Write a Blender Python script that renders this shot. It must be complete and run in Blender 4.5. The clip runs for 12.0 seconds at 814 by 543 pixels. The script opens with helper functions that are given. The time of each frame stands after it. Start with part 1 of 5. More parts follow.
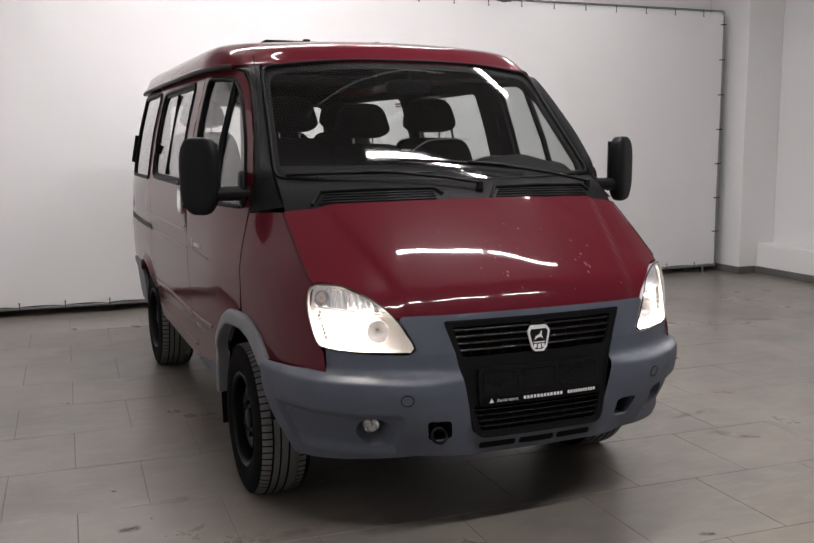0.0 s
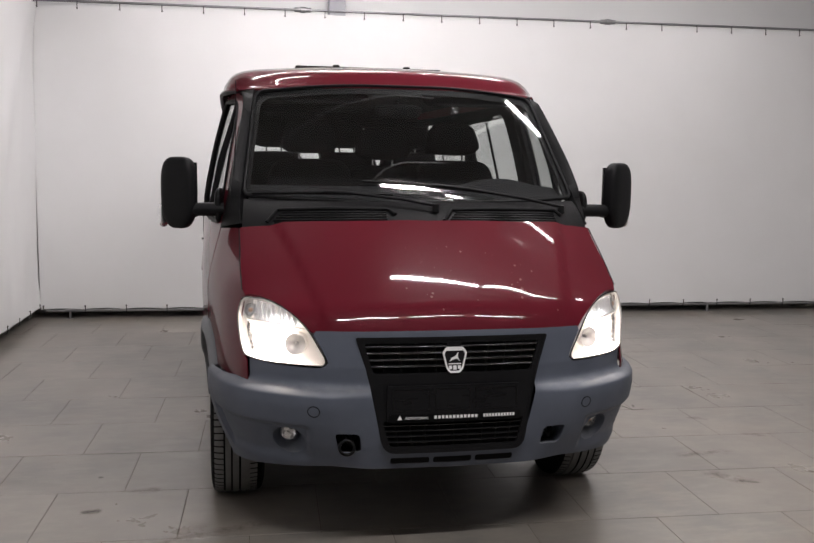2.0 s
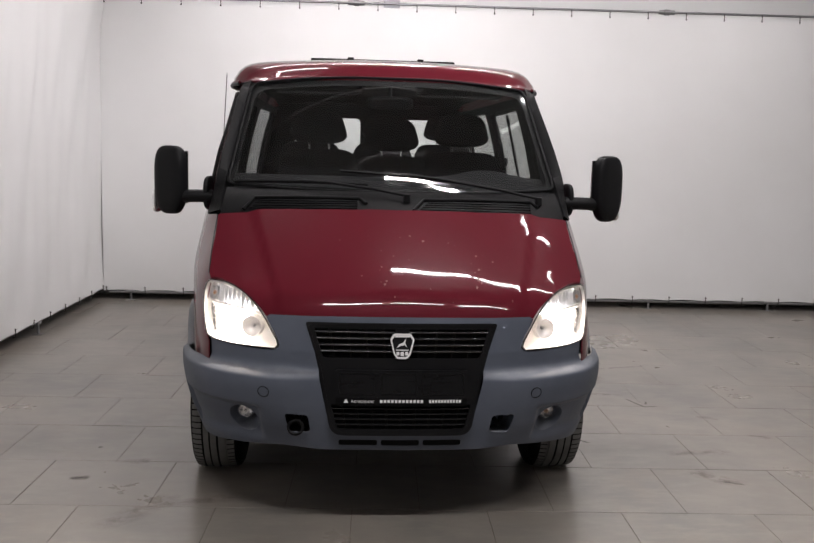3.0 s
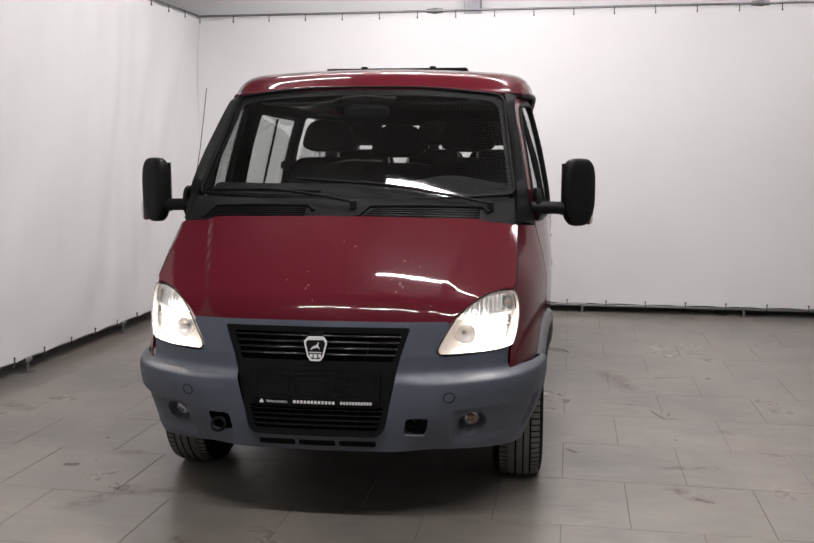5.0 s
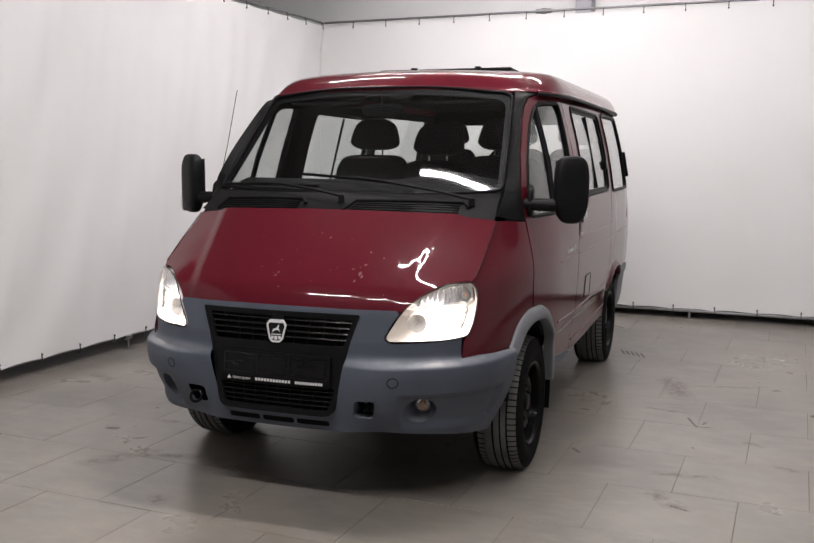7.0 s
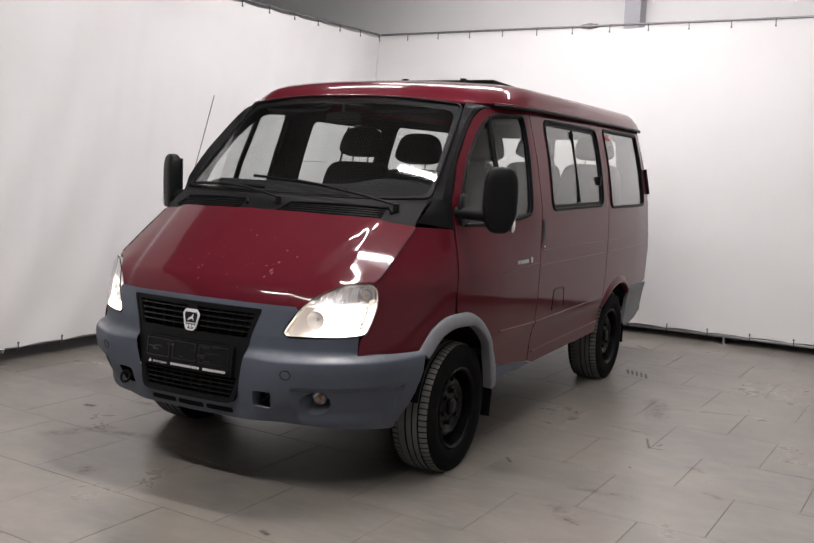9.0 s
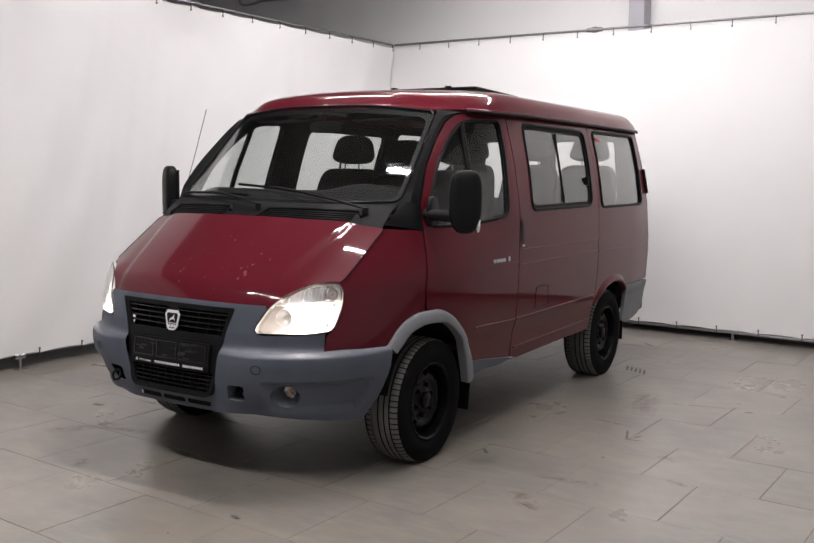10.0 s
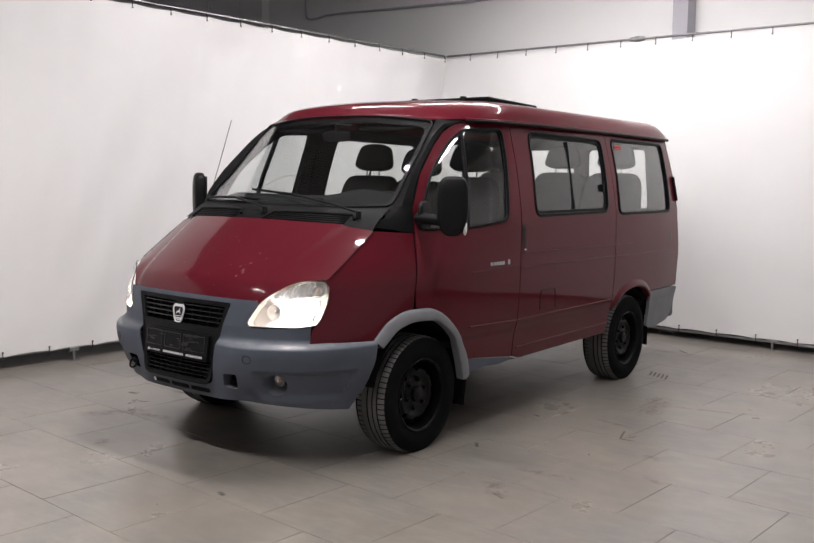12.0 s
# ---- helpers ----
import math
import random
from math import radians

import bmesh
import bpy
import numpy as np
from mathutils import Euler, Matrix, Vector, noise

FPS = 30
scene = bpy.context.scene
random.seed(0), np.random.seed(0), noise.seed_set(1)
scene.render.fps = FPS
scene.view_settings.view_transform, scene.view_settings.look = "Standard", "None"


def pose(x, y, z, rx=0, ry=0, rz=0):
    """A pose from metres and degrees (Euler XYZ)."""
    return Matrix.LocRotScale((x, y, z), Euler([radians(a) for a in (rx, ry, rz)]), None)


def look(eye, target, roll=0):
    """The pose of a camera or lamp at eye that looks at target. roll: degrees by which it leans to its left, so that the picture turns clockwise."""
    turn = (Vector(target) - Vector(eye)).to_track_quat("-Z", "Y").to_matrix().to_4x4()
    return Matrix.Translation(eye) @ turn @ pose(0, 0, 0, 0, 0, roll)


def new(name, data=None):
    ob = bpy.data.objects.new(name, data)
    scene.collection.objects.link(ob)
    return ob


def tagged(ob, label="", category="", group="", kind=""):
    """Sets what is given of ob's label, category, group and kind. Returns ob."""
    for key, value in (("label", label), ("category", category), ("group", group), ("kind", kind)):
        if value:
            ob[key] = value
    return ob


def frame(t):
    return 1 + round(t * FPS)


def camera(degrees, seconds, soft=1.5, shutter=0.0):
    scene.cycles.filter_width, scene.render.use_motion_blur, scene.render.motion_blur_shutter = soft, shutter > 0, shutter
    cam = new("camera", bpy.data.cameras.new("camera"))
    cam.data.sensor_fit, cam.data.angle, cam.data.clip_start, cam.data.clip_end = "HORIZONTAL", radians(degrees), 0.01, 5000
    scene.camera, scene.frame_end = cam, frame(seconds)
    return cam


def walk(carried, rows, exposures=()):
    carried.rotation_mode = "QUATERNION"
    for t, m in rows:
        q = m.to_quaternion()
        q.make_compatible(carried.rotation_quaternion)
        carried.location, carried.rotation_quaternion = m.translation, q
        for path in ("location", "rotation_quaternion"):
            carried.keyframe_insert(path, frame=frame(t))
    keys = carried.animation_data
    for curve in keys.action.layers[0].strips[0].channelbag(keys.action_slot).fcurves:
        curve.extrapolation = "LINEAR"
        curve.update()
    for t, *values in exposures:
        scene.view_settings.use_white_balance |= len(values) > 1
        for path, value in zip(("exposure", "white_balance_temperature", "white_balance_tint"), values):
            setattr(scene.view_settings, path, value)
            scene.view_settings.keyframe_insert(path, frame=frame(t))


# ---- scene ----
cam = camera(47.6, 12.0)
PATH = [
    (0, (-1.873, -4.108, 1.596), (-1.098, -2.285, 1.319), -0.3),
    (0.5, (-1.692, -4.281, 1.605), (-0.994, -2.427, 1.334), -0.2),
    (1, (-1.465, -4.422, 1.617), (-0.856, -2.536, 1.347), -0.2),
    (1.5, (-1.15, -4.475, 1.617), (-0.637, -2.559, 1.365), 1.0),
    (2, (-0.898, -4.542, 1.613), (-0.511, -2.594, 1.377), 0.8),
    (2.5, (-0.586, -4.644, 1.627), (-0.345, -2.677, 1.358), 0.9),
    (3, (-0.276, -4.722, 1.621), (-0.122, -2.744, 1.363), 1.4),
    (4.8, (0.734, -4.763, 1.645), (0.511, -2.791, 1.398), 0.5),
    (5, (0.865, -4.757, 1.642), (0.613, -2.789, 1.39), 0.1),
    (5.5, (1.149, -4.751, 1.648), (0.827, -2.793, 1.393), 0.6),
    (6, (1.424, -4.663, 1.635), (1.002, -2.724, 1.387), 1.4),
    (6.5, (1.702, -4.673, 1.634), (1.143, -2.77, 1.379), 0.8),
    (6.7, (1.808, -4.693, 1.628), (1.193, -2.807, 1.372), 0.5),
    (8.3, (2.655, -4.5, 1.607), (1.802, -2.705, 1.383), 1.8),
    (8.5, (2.748, -4.476, 1.609), (1.874, -2.691, 1.384), 2.1),
    (9, (3.005, -4.386, 1.608), (2.054, -2.642, 1.381), 2.4),
    (9.5, (3.256, -4.338, 1.604), (2.246, -2.625, 1.384), 1.7),
    (10, (3.518, -4.37, 1.608), (2.462, -2.685, 1.393), 0.9),
    (10.5, (3.703, -4.309, 1.608), (2.603, -2.652, 1.396), 1.0),
    (11, (3.898, -4.241, 1.595), (2.743, -2.621, 1.392), 1.1),
    (11.5, (4.039, -4.238, 1.595), (2.836, -2.653, 1.393), 0.7),
    (12, (4.193, -4.268, 1.601), (2.96, -2.707, 1.402), 1.0),
]
walk(cam, [(t, look(eye, target, roll)) for t, eye, target, roll in PATH], [(0, -0.04), (2.5, -0.06), (6, -0.03), (9, 0.03), (12, 0.16)])

# ---- light ----
world = bpy.data.worlds.new("world")
world.use_nodes = True
scene.world = world
world.node_tree.nodes["Background"].inputs[0].default_value = (0.9, 0.95, 1.0, 1)
world.node_tree.nodes["Background"].inputs[1].default_value = 0.05
scene.view_settings.exposure = 0.0
LAMP_POWER = 52.0
LAMP_COLOUR = (1.0, 0.952, 0.955)
LAMP_Z = 4.1
# the strip lamps under the ceiling: middle x, y, share of the power, length
# added as fill, unseen: x -0.75, both x -1.2, the y 3.2 row
LAMPS = [(0.62, -0.28, 1.25, 1.18), (1.87, -0.28, 0.42, 1.18), (2.23, 0.81, 0.12, 0.62), (-0.75, -3.4, 1.3, 1.18), (0.62, -3.4, 0.75, 1.18), (2.1, -3.4, 0.9, 1.18), (-1.2, 1.2, 0.32, 1.18), (-1.2, 3.2, 0.45, 1.18), (0.1, 3.2, 1.0, 1.18), (1.5, 3.2, 0.55, 1.18), (3.7, 3.2, 0.42, 1.18)]


# ---- materials ----
def material(name, base=(0.5, 0.5, 0.5), rough=0.5, metal=0.0, coat=0.0, grain=0.0, grain_size=200.0, vary=0.0, vary_size=3.0, dark=None, rough_vary=0.0, emit=None, power=0.0, spec=0.5):
    """A surface with fine relief (grain) and slow changes of colour (vary) at real size."""
    m = bpy.data.materials.new(name)
    m.use_nodes = True
    t = m.node_tree
    b = t.nodes["Principled BSDF"]
    b.inputs["Base Color"].default_value = (*base, 1)
    b.inputs["Roughness"].default_value = rough
    b.inputs["Metallic"].default_value = metal
    b.inputs["Coat Weight"].default_value = coat
    b.inputs["Coat Roughness"].default_value = 0.035
    b.inputs["Specular IOR Level"].default_value = spec
    if emit:
        b.inputs["Emission Color"].default_value = (*emit, 1)
        b.inputs["Emission Strength"].default_value = power
    where = t.nodes.new("ShaderNodeTexCoord")
    if vary:
        n = t.nodes.new("ShaderNodeTexNoise")
        n.inputs["Scale"].default_value = vary_size
        n.inputs["Detail"].default_value = 6
        n.inputs["Roughness"].default_value = 0.62
        t.links.new(where.outputs["Object"], n.inputs["Vector"])
        mix = t.nodes.new("ShaderNodeMix")
        mix.data_type = "RGBA"
        ramp = t.nodes.new("ShaderNodeMapRange")
        ramp.inputs["From Min"].default_value, ramp.inputs["From Max"].default_value = 0.35, 0.7
        ramp.inputs["To Max"].default_value = vary
        t.links.new(n.outputs["Fac"], ramp.inputs["Value"])
        t.links.new(ramp.outputs["Result"], mix.inputs["Factor"])
        mix.inputs["A"].default_value = (*base, 1)
        mix.inputs["B"].default_value = (*(dark or [c * 0.6 for c in base]), 1)
        t.links.new(mix.outputs["Result"], b.inputs["Base Color"])
        if rough_vary:
            r = t.nodes.new("ShaderNodeMapRange")
            r.inputs["To Min"].default_value, r.inputs["To Max"].default_value = rough - rough_vary, rough + rough_vary
            t.links.new(n.outputs["Fac"], r.inputs["Value"])
            t.links.new(r.outputs["Result"], b.inputs["Roughness"])
    if grain:
        n = t.nodes.new("ShaderNodeTexNoise")
        n.inputs["Scale"].default_value = grain_size
        n.inputs["Detail"].default_value = 3
        t.links.new(where.outputs["Object"], n.inputs["Vector"])
        bump = t.nodes.new("ShaderNodeBump")
        bump.inputs["Strength"].default_value = grain
        bump.inputs["Distance"].default_value = 0.002
        t.links.new(n.outputs["Fac"], bump.inputs["Height"])
        t.links.new(bump.outputs["Normal"], b.inputs["Normal"])
    return m


def glass_material(name, tint, rough=0.0, gloss=1.0):
    m = bpy.data.materials.new(name)
    m.use_nodes = True
    t = m.node_tree
    t.nodes.remove(t.nodes["Principled BSDF"])
    clear, shine, mix, face, power, scale, add = (t.nodes.new("ShaderNode" + k) for k in ("BsdfTransparent", "BsdfGlossy", "MixShader", "LayerWeight", "Math", "Math", "Math"))
    clear.inputs["Color"].default_value = (*tint, 1)
    shine.inputs["Roughness"].default_value = rough
    shine.inputs["Color"].default_value = (gloss, gloss, gloss, 1)
    face.inputs["Blend"].default_value = 0.5
    power.operation, scale.operation, add.operation = "POWER", "MULTIPLY", "ADD"
    power.inputs[1].default_value, scale.inputs[1].default_value, add.inputs[1].default_value = 5.0, 0.95, 0.04
    t.links.new(face.outputs["Facing"], power.inputs[0])
    t.links.new(power.outputs[0], scale.inputs[0])
    t.links.new(scale.outputs[0], add.inputs[0])
    t.links.new(add.outputs[0], mix.inputs["Fac"])
    t.links.new(clear.outputs[0], mix.inputs[1])
    t.links.new(shine.outputs[0], mix.inputs[2])
    t.links.new(mix.outputs[0], t.nodes["Material Output"].inputs["Surface"])
    return m


def lighten_upward(m, colour, amount):
    """Upward faces of a plastic part painted lighter, as dust and light from above, thinned by fine noise."""
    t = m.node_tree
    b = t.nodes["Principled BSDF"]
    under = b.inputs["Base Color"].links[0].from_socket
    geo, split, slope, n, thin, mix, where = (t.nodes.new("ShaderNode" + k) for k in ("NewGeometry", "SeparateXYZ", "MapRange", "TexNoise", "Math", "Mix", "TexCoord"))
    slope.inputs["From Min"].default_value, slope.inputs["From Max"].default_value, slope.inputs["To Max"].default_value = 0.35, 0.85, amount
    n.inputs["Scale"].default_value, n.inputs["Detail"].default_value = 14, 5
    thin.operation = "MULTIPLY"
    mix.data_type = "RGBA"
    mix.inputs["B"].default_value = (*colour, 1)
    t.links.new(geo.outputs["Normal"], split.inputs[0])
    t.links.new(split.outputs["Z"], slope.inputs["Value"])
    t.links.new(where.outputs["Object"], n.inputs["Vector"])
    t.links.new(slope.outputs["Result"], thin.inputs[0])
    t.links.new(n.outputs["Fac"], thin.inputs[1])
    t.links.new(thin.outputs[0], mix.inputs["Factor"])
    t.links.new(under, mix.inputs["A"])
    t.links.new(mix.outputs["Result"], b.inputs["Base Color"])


PAINT = material("wine_red_paint", (0.080, 0.0079, 0.0138), 0.30, 0.0, 0.75, vary=0.25, vary_size=1.2, dark=(0.068, 0.0067, 0.0116), spec=0.02)
PAINT.node_tree.nodes["Principled BSDF"].inputs["Coat IOR"].default_value = 1.3
CHIP = material("chipped_primer", (0.135, 0.036, 0.037), 0.7, vary=0.5, vary_size=40)
DUST = glass_material("dust_film", (0.92, 0.92, 0.92), 0.6, 0.3)
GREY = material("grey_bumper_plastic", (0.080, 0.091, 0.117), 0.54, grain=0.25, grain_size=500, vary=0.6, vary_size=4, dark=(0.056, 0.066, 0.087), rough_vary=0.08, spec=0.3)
# the ledges' top light is put into the colour, together with their dust
lighten_upward(GREY, (0.20, 0.205, 0.215), 0.85)
DUSTY = material("dusty_grey_plastic", (0.172, 0.178, 0.192), 0.6, grain=0.25, grain_size=500, vary=0.6, vary_size=5, dark=(0.115, 0.12, 0.13))
BLACK = material("black_plastic", (0.006, 0.006, 0.0068), 0.45, grain=0.3, grain_size=600, vary=0.5, vary_size=6, dark=(0.009, 0.009, 0.0095), rough_vary=0.1, spec=0.13)
SLAT = material("shiny_black_plastic", (0.006, 0.006, 0.0066), 0.16, grain=0.1, grain_size=600, spec=0.4)
TRIM = material("faded_black_trim", (0.0055, 0.0055, 0.006), 0.5, grain=0.3, grain_size=500, vary=0.6, vary_size=5, dark=(0.010, 0.010, 0.0105), spec=0.07)
GLOSS_BLACK = material("black_enamel", (0.003, 0.003, 0.0034), 0.28, grain=0.1, grain_size=90, spec=0.12)
RUBBER = material("rubber", (0.006, 0.006, 0.0065), 0.65, grain=0.4, grain_size=300, vary=0.6, vary_size=9, dark=(0.010, 0.0098, 0.0095), spec=0.02)
TREAD = material("dusty_tread", (0.14, 0.138, 0.134), 0.8, grain=0.4, grain_size=200, vary=0.7, vary_size=8, dark=(0.07, 0.069, 0.066))
SEAL = material("rubber_seal", (0.004, 0.004, 0.0045), 0.5, spec=0.1)
INSIDE = material("dark_interior", (0.009, 0.009, 0.010), 0.8, grain=0.2, spec=0.1)
CLOTH = material("seat_cloth", (0.016, 0.016, 0.017), 0.95, grain=0.6, grain_size=400, vary=0.5, vary_size=8, dark=(0.010, 0.010, 0.011), spec=0.1)
CORD = material("grey_cord", (0.07, 0.068, 0.065), 0.8)
CHROME = material("chrome", (0.75, 0.75, 0.76), 0.12, 1.0)
BADGE = material("dull_chrome", (0.38, 0.38, 0.39), 0.3, 1.0)
FLUTED = material("fluted_chrome", (0.88, 0.88, 0.89), 0.16, 0.85)
REFLECTOR = material("lamp_reflector", (0.90, 0.88, 0.86), 0.25, 0.45)
AMBER = material("amber_bulb", (0.42, 0.24, 0.15), 0.3)
BULB = material("bulb", (1, 1, 1), 0.3, emit=(1.0, 0.93, 0.8), power=40.0)
WHITE_MARK = material("white_print", (0.72, 0.72, 0.72), 0.5)
RED_MARK = material("red_print", (0.45, 0.03, 0.03), 0.5)
GLASS = glass_material("window_glass", (0.95, 0.96, 0.955))
TINTED = glass_material("windscreen_glass", (0.93, 0.95, 0.945))
LENS = glass_material("lamp_lens", (0.95, 0.95, 0.95))
STEEL = material("galvanised_pipe", (0.36, 0.36, 0.37), 0.34, 0.9, vary=0.6, vary_size=12, dark=(0.2, 0.2, 0.205))
CURTAIN = material("white_banner_cloth", (0.752, 0.75, 0.750), 0.75, grain=0.15, grain_size=30, vary=0.5, vary_size=0.8, dark=(0.685, 0.68, 0.672))
# west wall: darker and bluer than the white walls
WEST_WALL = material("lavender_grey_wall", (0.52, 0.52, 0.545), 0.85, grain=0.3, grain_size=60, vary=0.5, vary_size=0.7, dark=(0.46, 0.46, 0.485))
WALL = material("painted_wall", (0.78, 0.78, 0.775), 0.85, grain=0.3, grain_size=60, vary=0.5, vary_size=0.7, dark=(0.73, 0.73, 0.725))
COLUMN = material("grey_painted_column", (0.42, 0.42, 0.45), 0.7, grain=0.2, grain_size=80, vary=0.4, vary_size=2)
SKIRT = material("grey_skirting", (0.13, 0.125, 0.12), 0.5, vary=0.5, vary_size=4)
# wall paint darkened: the dimness of an unlit side put into its colour
DARKENED_WALL = material("darkened_far_wall", (0.22, 0.22, 0.22), 0.85, grain=0.3, grain_size=60, vary=0.5, vary_size=0.7)
CEILING = material("ceiling_paint", (0.32, 0.32, 0.325), 0.9, grain=0.2, grain_size=40, vary=0.3, vary_size=1)
LED = material("led_strip", (1, 1, 1), 0.5, emit=LAMP_COLOUR, power=45.0)
LAMP_BODY = material("white_lamp_housing", (0.8, 0.8, 0.8), 0.4)
GROUT = material("grout", (0.150, 0.125, 0.100), 0.9, vary=0.5, vary_size=3)


# ---- building helpers ----
def smooth(xs, ys):
    """A smooth curve through a few knots (cubic, with limited slopes)."""
    xs, ys = np.array(xs, float), np.array(ys, float)
    h, d = np.diff(xs), np.diff(ys) / np.diff(xs)
    m = np.zeros(len(xs))
    m[0], m[-1] = d[0], d[-1]
    for i in range(1, len(xs) - 1):
        if d[i - 1] * d[i] > 0:
            w1, w2 = 2 * h[i] + h[i - 1], h[i] + 2 * h[i - 1]
            m[i] = (w1 + w2) / (w1 / d[i - 1] + w2 / d[i])
    def f(x):
        x = min(max(x, xs[0] - 0.3), xs[-1] + 0.3)
        i = int(min(max(np.searchsorted(xs, x) - 1, 0), len(h) - 1))
        t = (x - xs[i]) / h[i]
        if t < 0:
            return float(ys[0] + m[0] * (x - xs[0]))
        if t > 1:
            return float(ys[-1] + m[-1] * (x - xs[-1]))
        return float((1 + 2 * t) * (1 - t) ** 2 * ys[i] + t * (1 - t) ** 2 * h[i] * m[i] + t * t * (3 - 2 * t) * ys[i + 1] + t * t * (t - 1) * h[i] * m[i + 1])
    return f



# ---- the shape of the van's body ----
YK = (-1.0, -0.75, -0.42, -0.05, 0.45, 1.0, 2.4, 3.2, 3.72)
SIDE_Z = (0.40, 0.60, 0.66, 1.0, 1.32, 1.62, 1.98)
SIDE = [smooth(YK, row) for row in (
    (0.64, 0.81, 0.915, 0.950, 0.968, 0.968, 0.968, 0.958, 0.935),
    (0.65, 0.84, 0.930, 0.968, 0.986, 0.986, 0.986, 0.976, 0.952),
    (0.65, 0.848, 0.937, 0.980, 1.002, 1.003, 1.003, 0.993, 0.969),
    (0.60, 0.80, 0.922, 0.985, 1.018, 1.022, 1.022, 1.010, 0.983),
    (0.57, 0.68, 0.795, 0.912, 0.982, 1.014, 1.016, 1.000, 0.965),
    (0.45, 0.55, 0.690, 0.830, 0.915, 0.965, 0.972, 0.955, 0.920),
    (0.30, 0.40, 0.530, 0.670, 0.785, 0.870, 0.880, 0.865, 0.830))]
def side(y, z):
    """The body's flank: a place from y and z."""
    return (smooth(SIDE_Z, [f(y) for f in SIDE])(z), y, z)
def ease(t):
    t = min(1.0, max(0.0, t))
    return t * t * (3 - 2 * t)


# the front: s is the length along the nose from the middle, z the height
NOSE = [(0, -1.035), (0.30, -1.022), (0.52, -0.972), (0.68, -0.895), (0.80, -0.795), (0.88, -0.66), (0.925, -0.50), (0.945, -0.38)]
NOSE_S = np.r_[0, np.cumsum([math.dist(a, b) for a, b in zip(NOSE, NOSE[1:])])]
NX, NY = smooth(NOSE_S, [p[0] for p in NOSE]), smooth(NOSE_S, [p[1] for p in NOSE])
BULGE = smooth((0.30, 0.38, 0.43, 0.50, 0.60, 0.66, 0.688, 0.708, 0.728, 0.75, 0.95), (-0.085, -0.045, -0.016, 0.024, 0.060, 0.069, 0.067, 0.050, 0.010, 0.0, 0.0))
def nose(s, z, out=0.0):
    """The nose of the car with its bumper: a place from the length along it and the height."""
    a = abs(s)
    x, y = NX(a), NY(a)
    tx, ty = NX(a + 0.01) - NX(a - 0.01) if a > 0.01 else 0.02, NY(a + 0.01) - NY(a - 0.01) if a > 0.01 else 0.0
    l = math.hypot(tx, ty)
    b = BULGE(z) * (1 - 0.35 * min(1, max(0, (a - 0.55) / 0.6))) + out
    b -= BULGE(z) * 0.55 * (1 - ease((a - 0.30) / 0.22))
    # the hollow round the fog lamp, under a brow
    b -= 0.020 * ease((a - 0.56 - 0.12 * max(0, 0.55 - z)) / 0.035) * ease((1.10 - a + 0.45 * (z - 0.5)) / 0.022) * ease((0.575 - z) / 0.018) * ease((z - 0.39) / 0.06)
    lean = 0.15 * max(0, z - 0.8) + 1.2 * max(0, z - 0.9) ** 2
    x, y = NX(a) + b * (ty / l), NY(a) - b * (tx / l)
    return (math.copysign(x, s) if s else 0.0, y + lean, z)


def hood_crest(x):
    return -0.45 + 0.135 * (x / 0.832) ** 2


def hood_back(x):
    """The rear edge of the bonnet, where the cowl begins."""
    return hood_crest(x) - 0.034 * (1 - (x / 0.832) ** 2)


def hood(x, y):
    d = hood_crest(x) - y
    fall = 0.22 * ease((y + 0.9) / 0.35) * max(0.0, abs(x) - (0.524 + 0.287 * (y + 0.874))) ** 2
    return (x, y, 1.365 - fall - 0.045 * (x / 0.832) ** 2 - 0.663 * d - 0.32 * max(0, d) ** 4 - 10.2 * max(0, d - 0.47) ** 2)


def screen_y(x, z):
    return -0.33 + (z - 1.42) * 1.02 + 0.16 * (x / 0.8) ** 2


def screen(x, z):
    return (x, screen_y(x, z), z)


def grille_face(x, z):
    """The flat face of the grille and number plate, leaning back."""
    return (x, -1.046 + 0.105 * (z - 0.60) + 0.12 * x * x, z)


WORLD = {}


def link(name, data, parent=None, at=None, label=""):
    ob = new(name, data)
    at = at or Matrix()
    ob.parent = parent
    ob.matrix_basis = (WORLD[parent].inverted() @ at) if parent else at
    WORLD[ob] = at
    if label:
        ob["label"] = label
    return ob


def make_mesh(name, verts, faces, mat, normals=None):
    """A mesh with soft shading: by the given normals, else by its faces' own, weighted by area, over edges below 50 degrees."""
    me = bpy.data.meshes.new(name)
    me.from_pydata([tuple(map(float, v)) for v in verts], [], [tuple(map(int, f)) for f in faces])
    me.materials.append(mat)
    me.shade_smooth()
    if normals is not None:
        me.normals_split_custom_set_from_vertices(normals)
        return me
    n, area = np.zeros(len(faces) * 3, np.float32), np.zeros(len(faces), np.float32)
    me.polygons.foreach_get("normal", n)
    me.polygons.foreach_get("area", area)
    n = n.reshape(-1, 3)
    round_ = [[] for _ in verts]
    for i, f in enumerate(faces):
        for v in f:
            round_[v].append(i)
    loops = []
    for i, f in enumerate(faces):
        for v in f:
            k = [j for j in round_[v] if j == i or n[j] @ n[i] > 0.64]
            s = (n[k] * (area[k, None] + 1e-9)).sum(0)
            loops.append(tuple(s / (np.linalg.norm(s) + 1e-12)))
    me.normals_split_custom_set(loops)
    return me


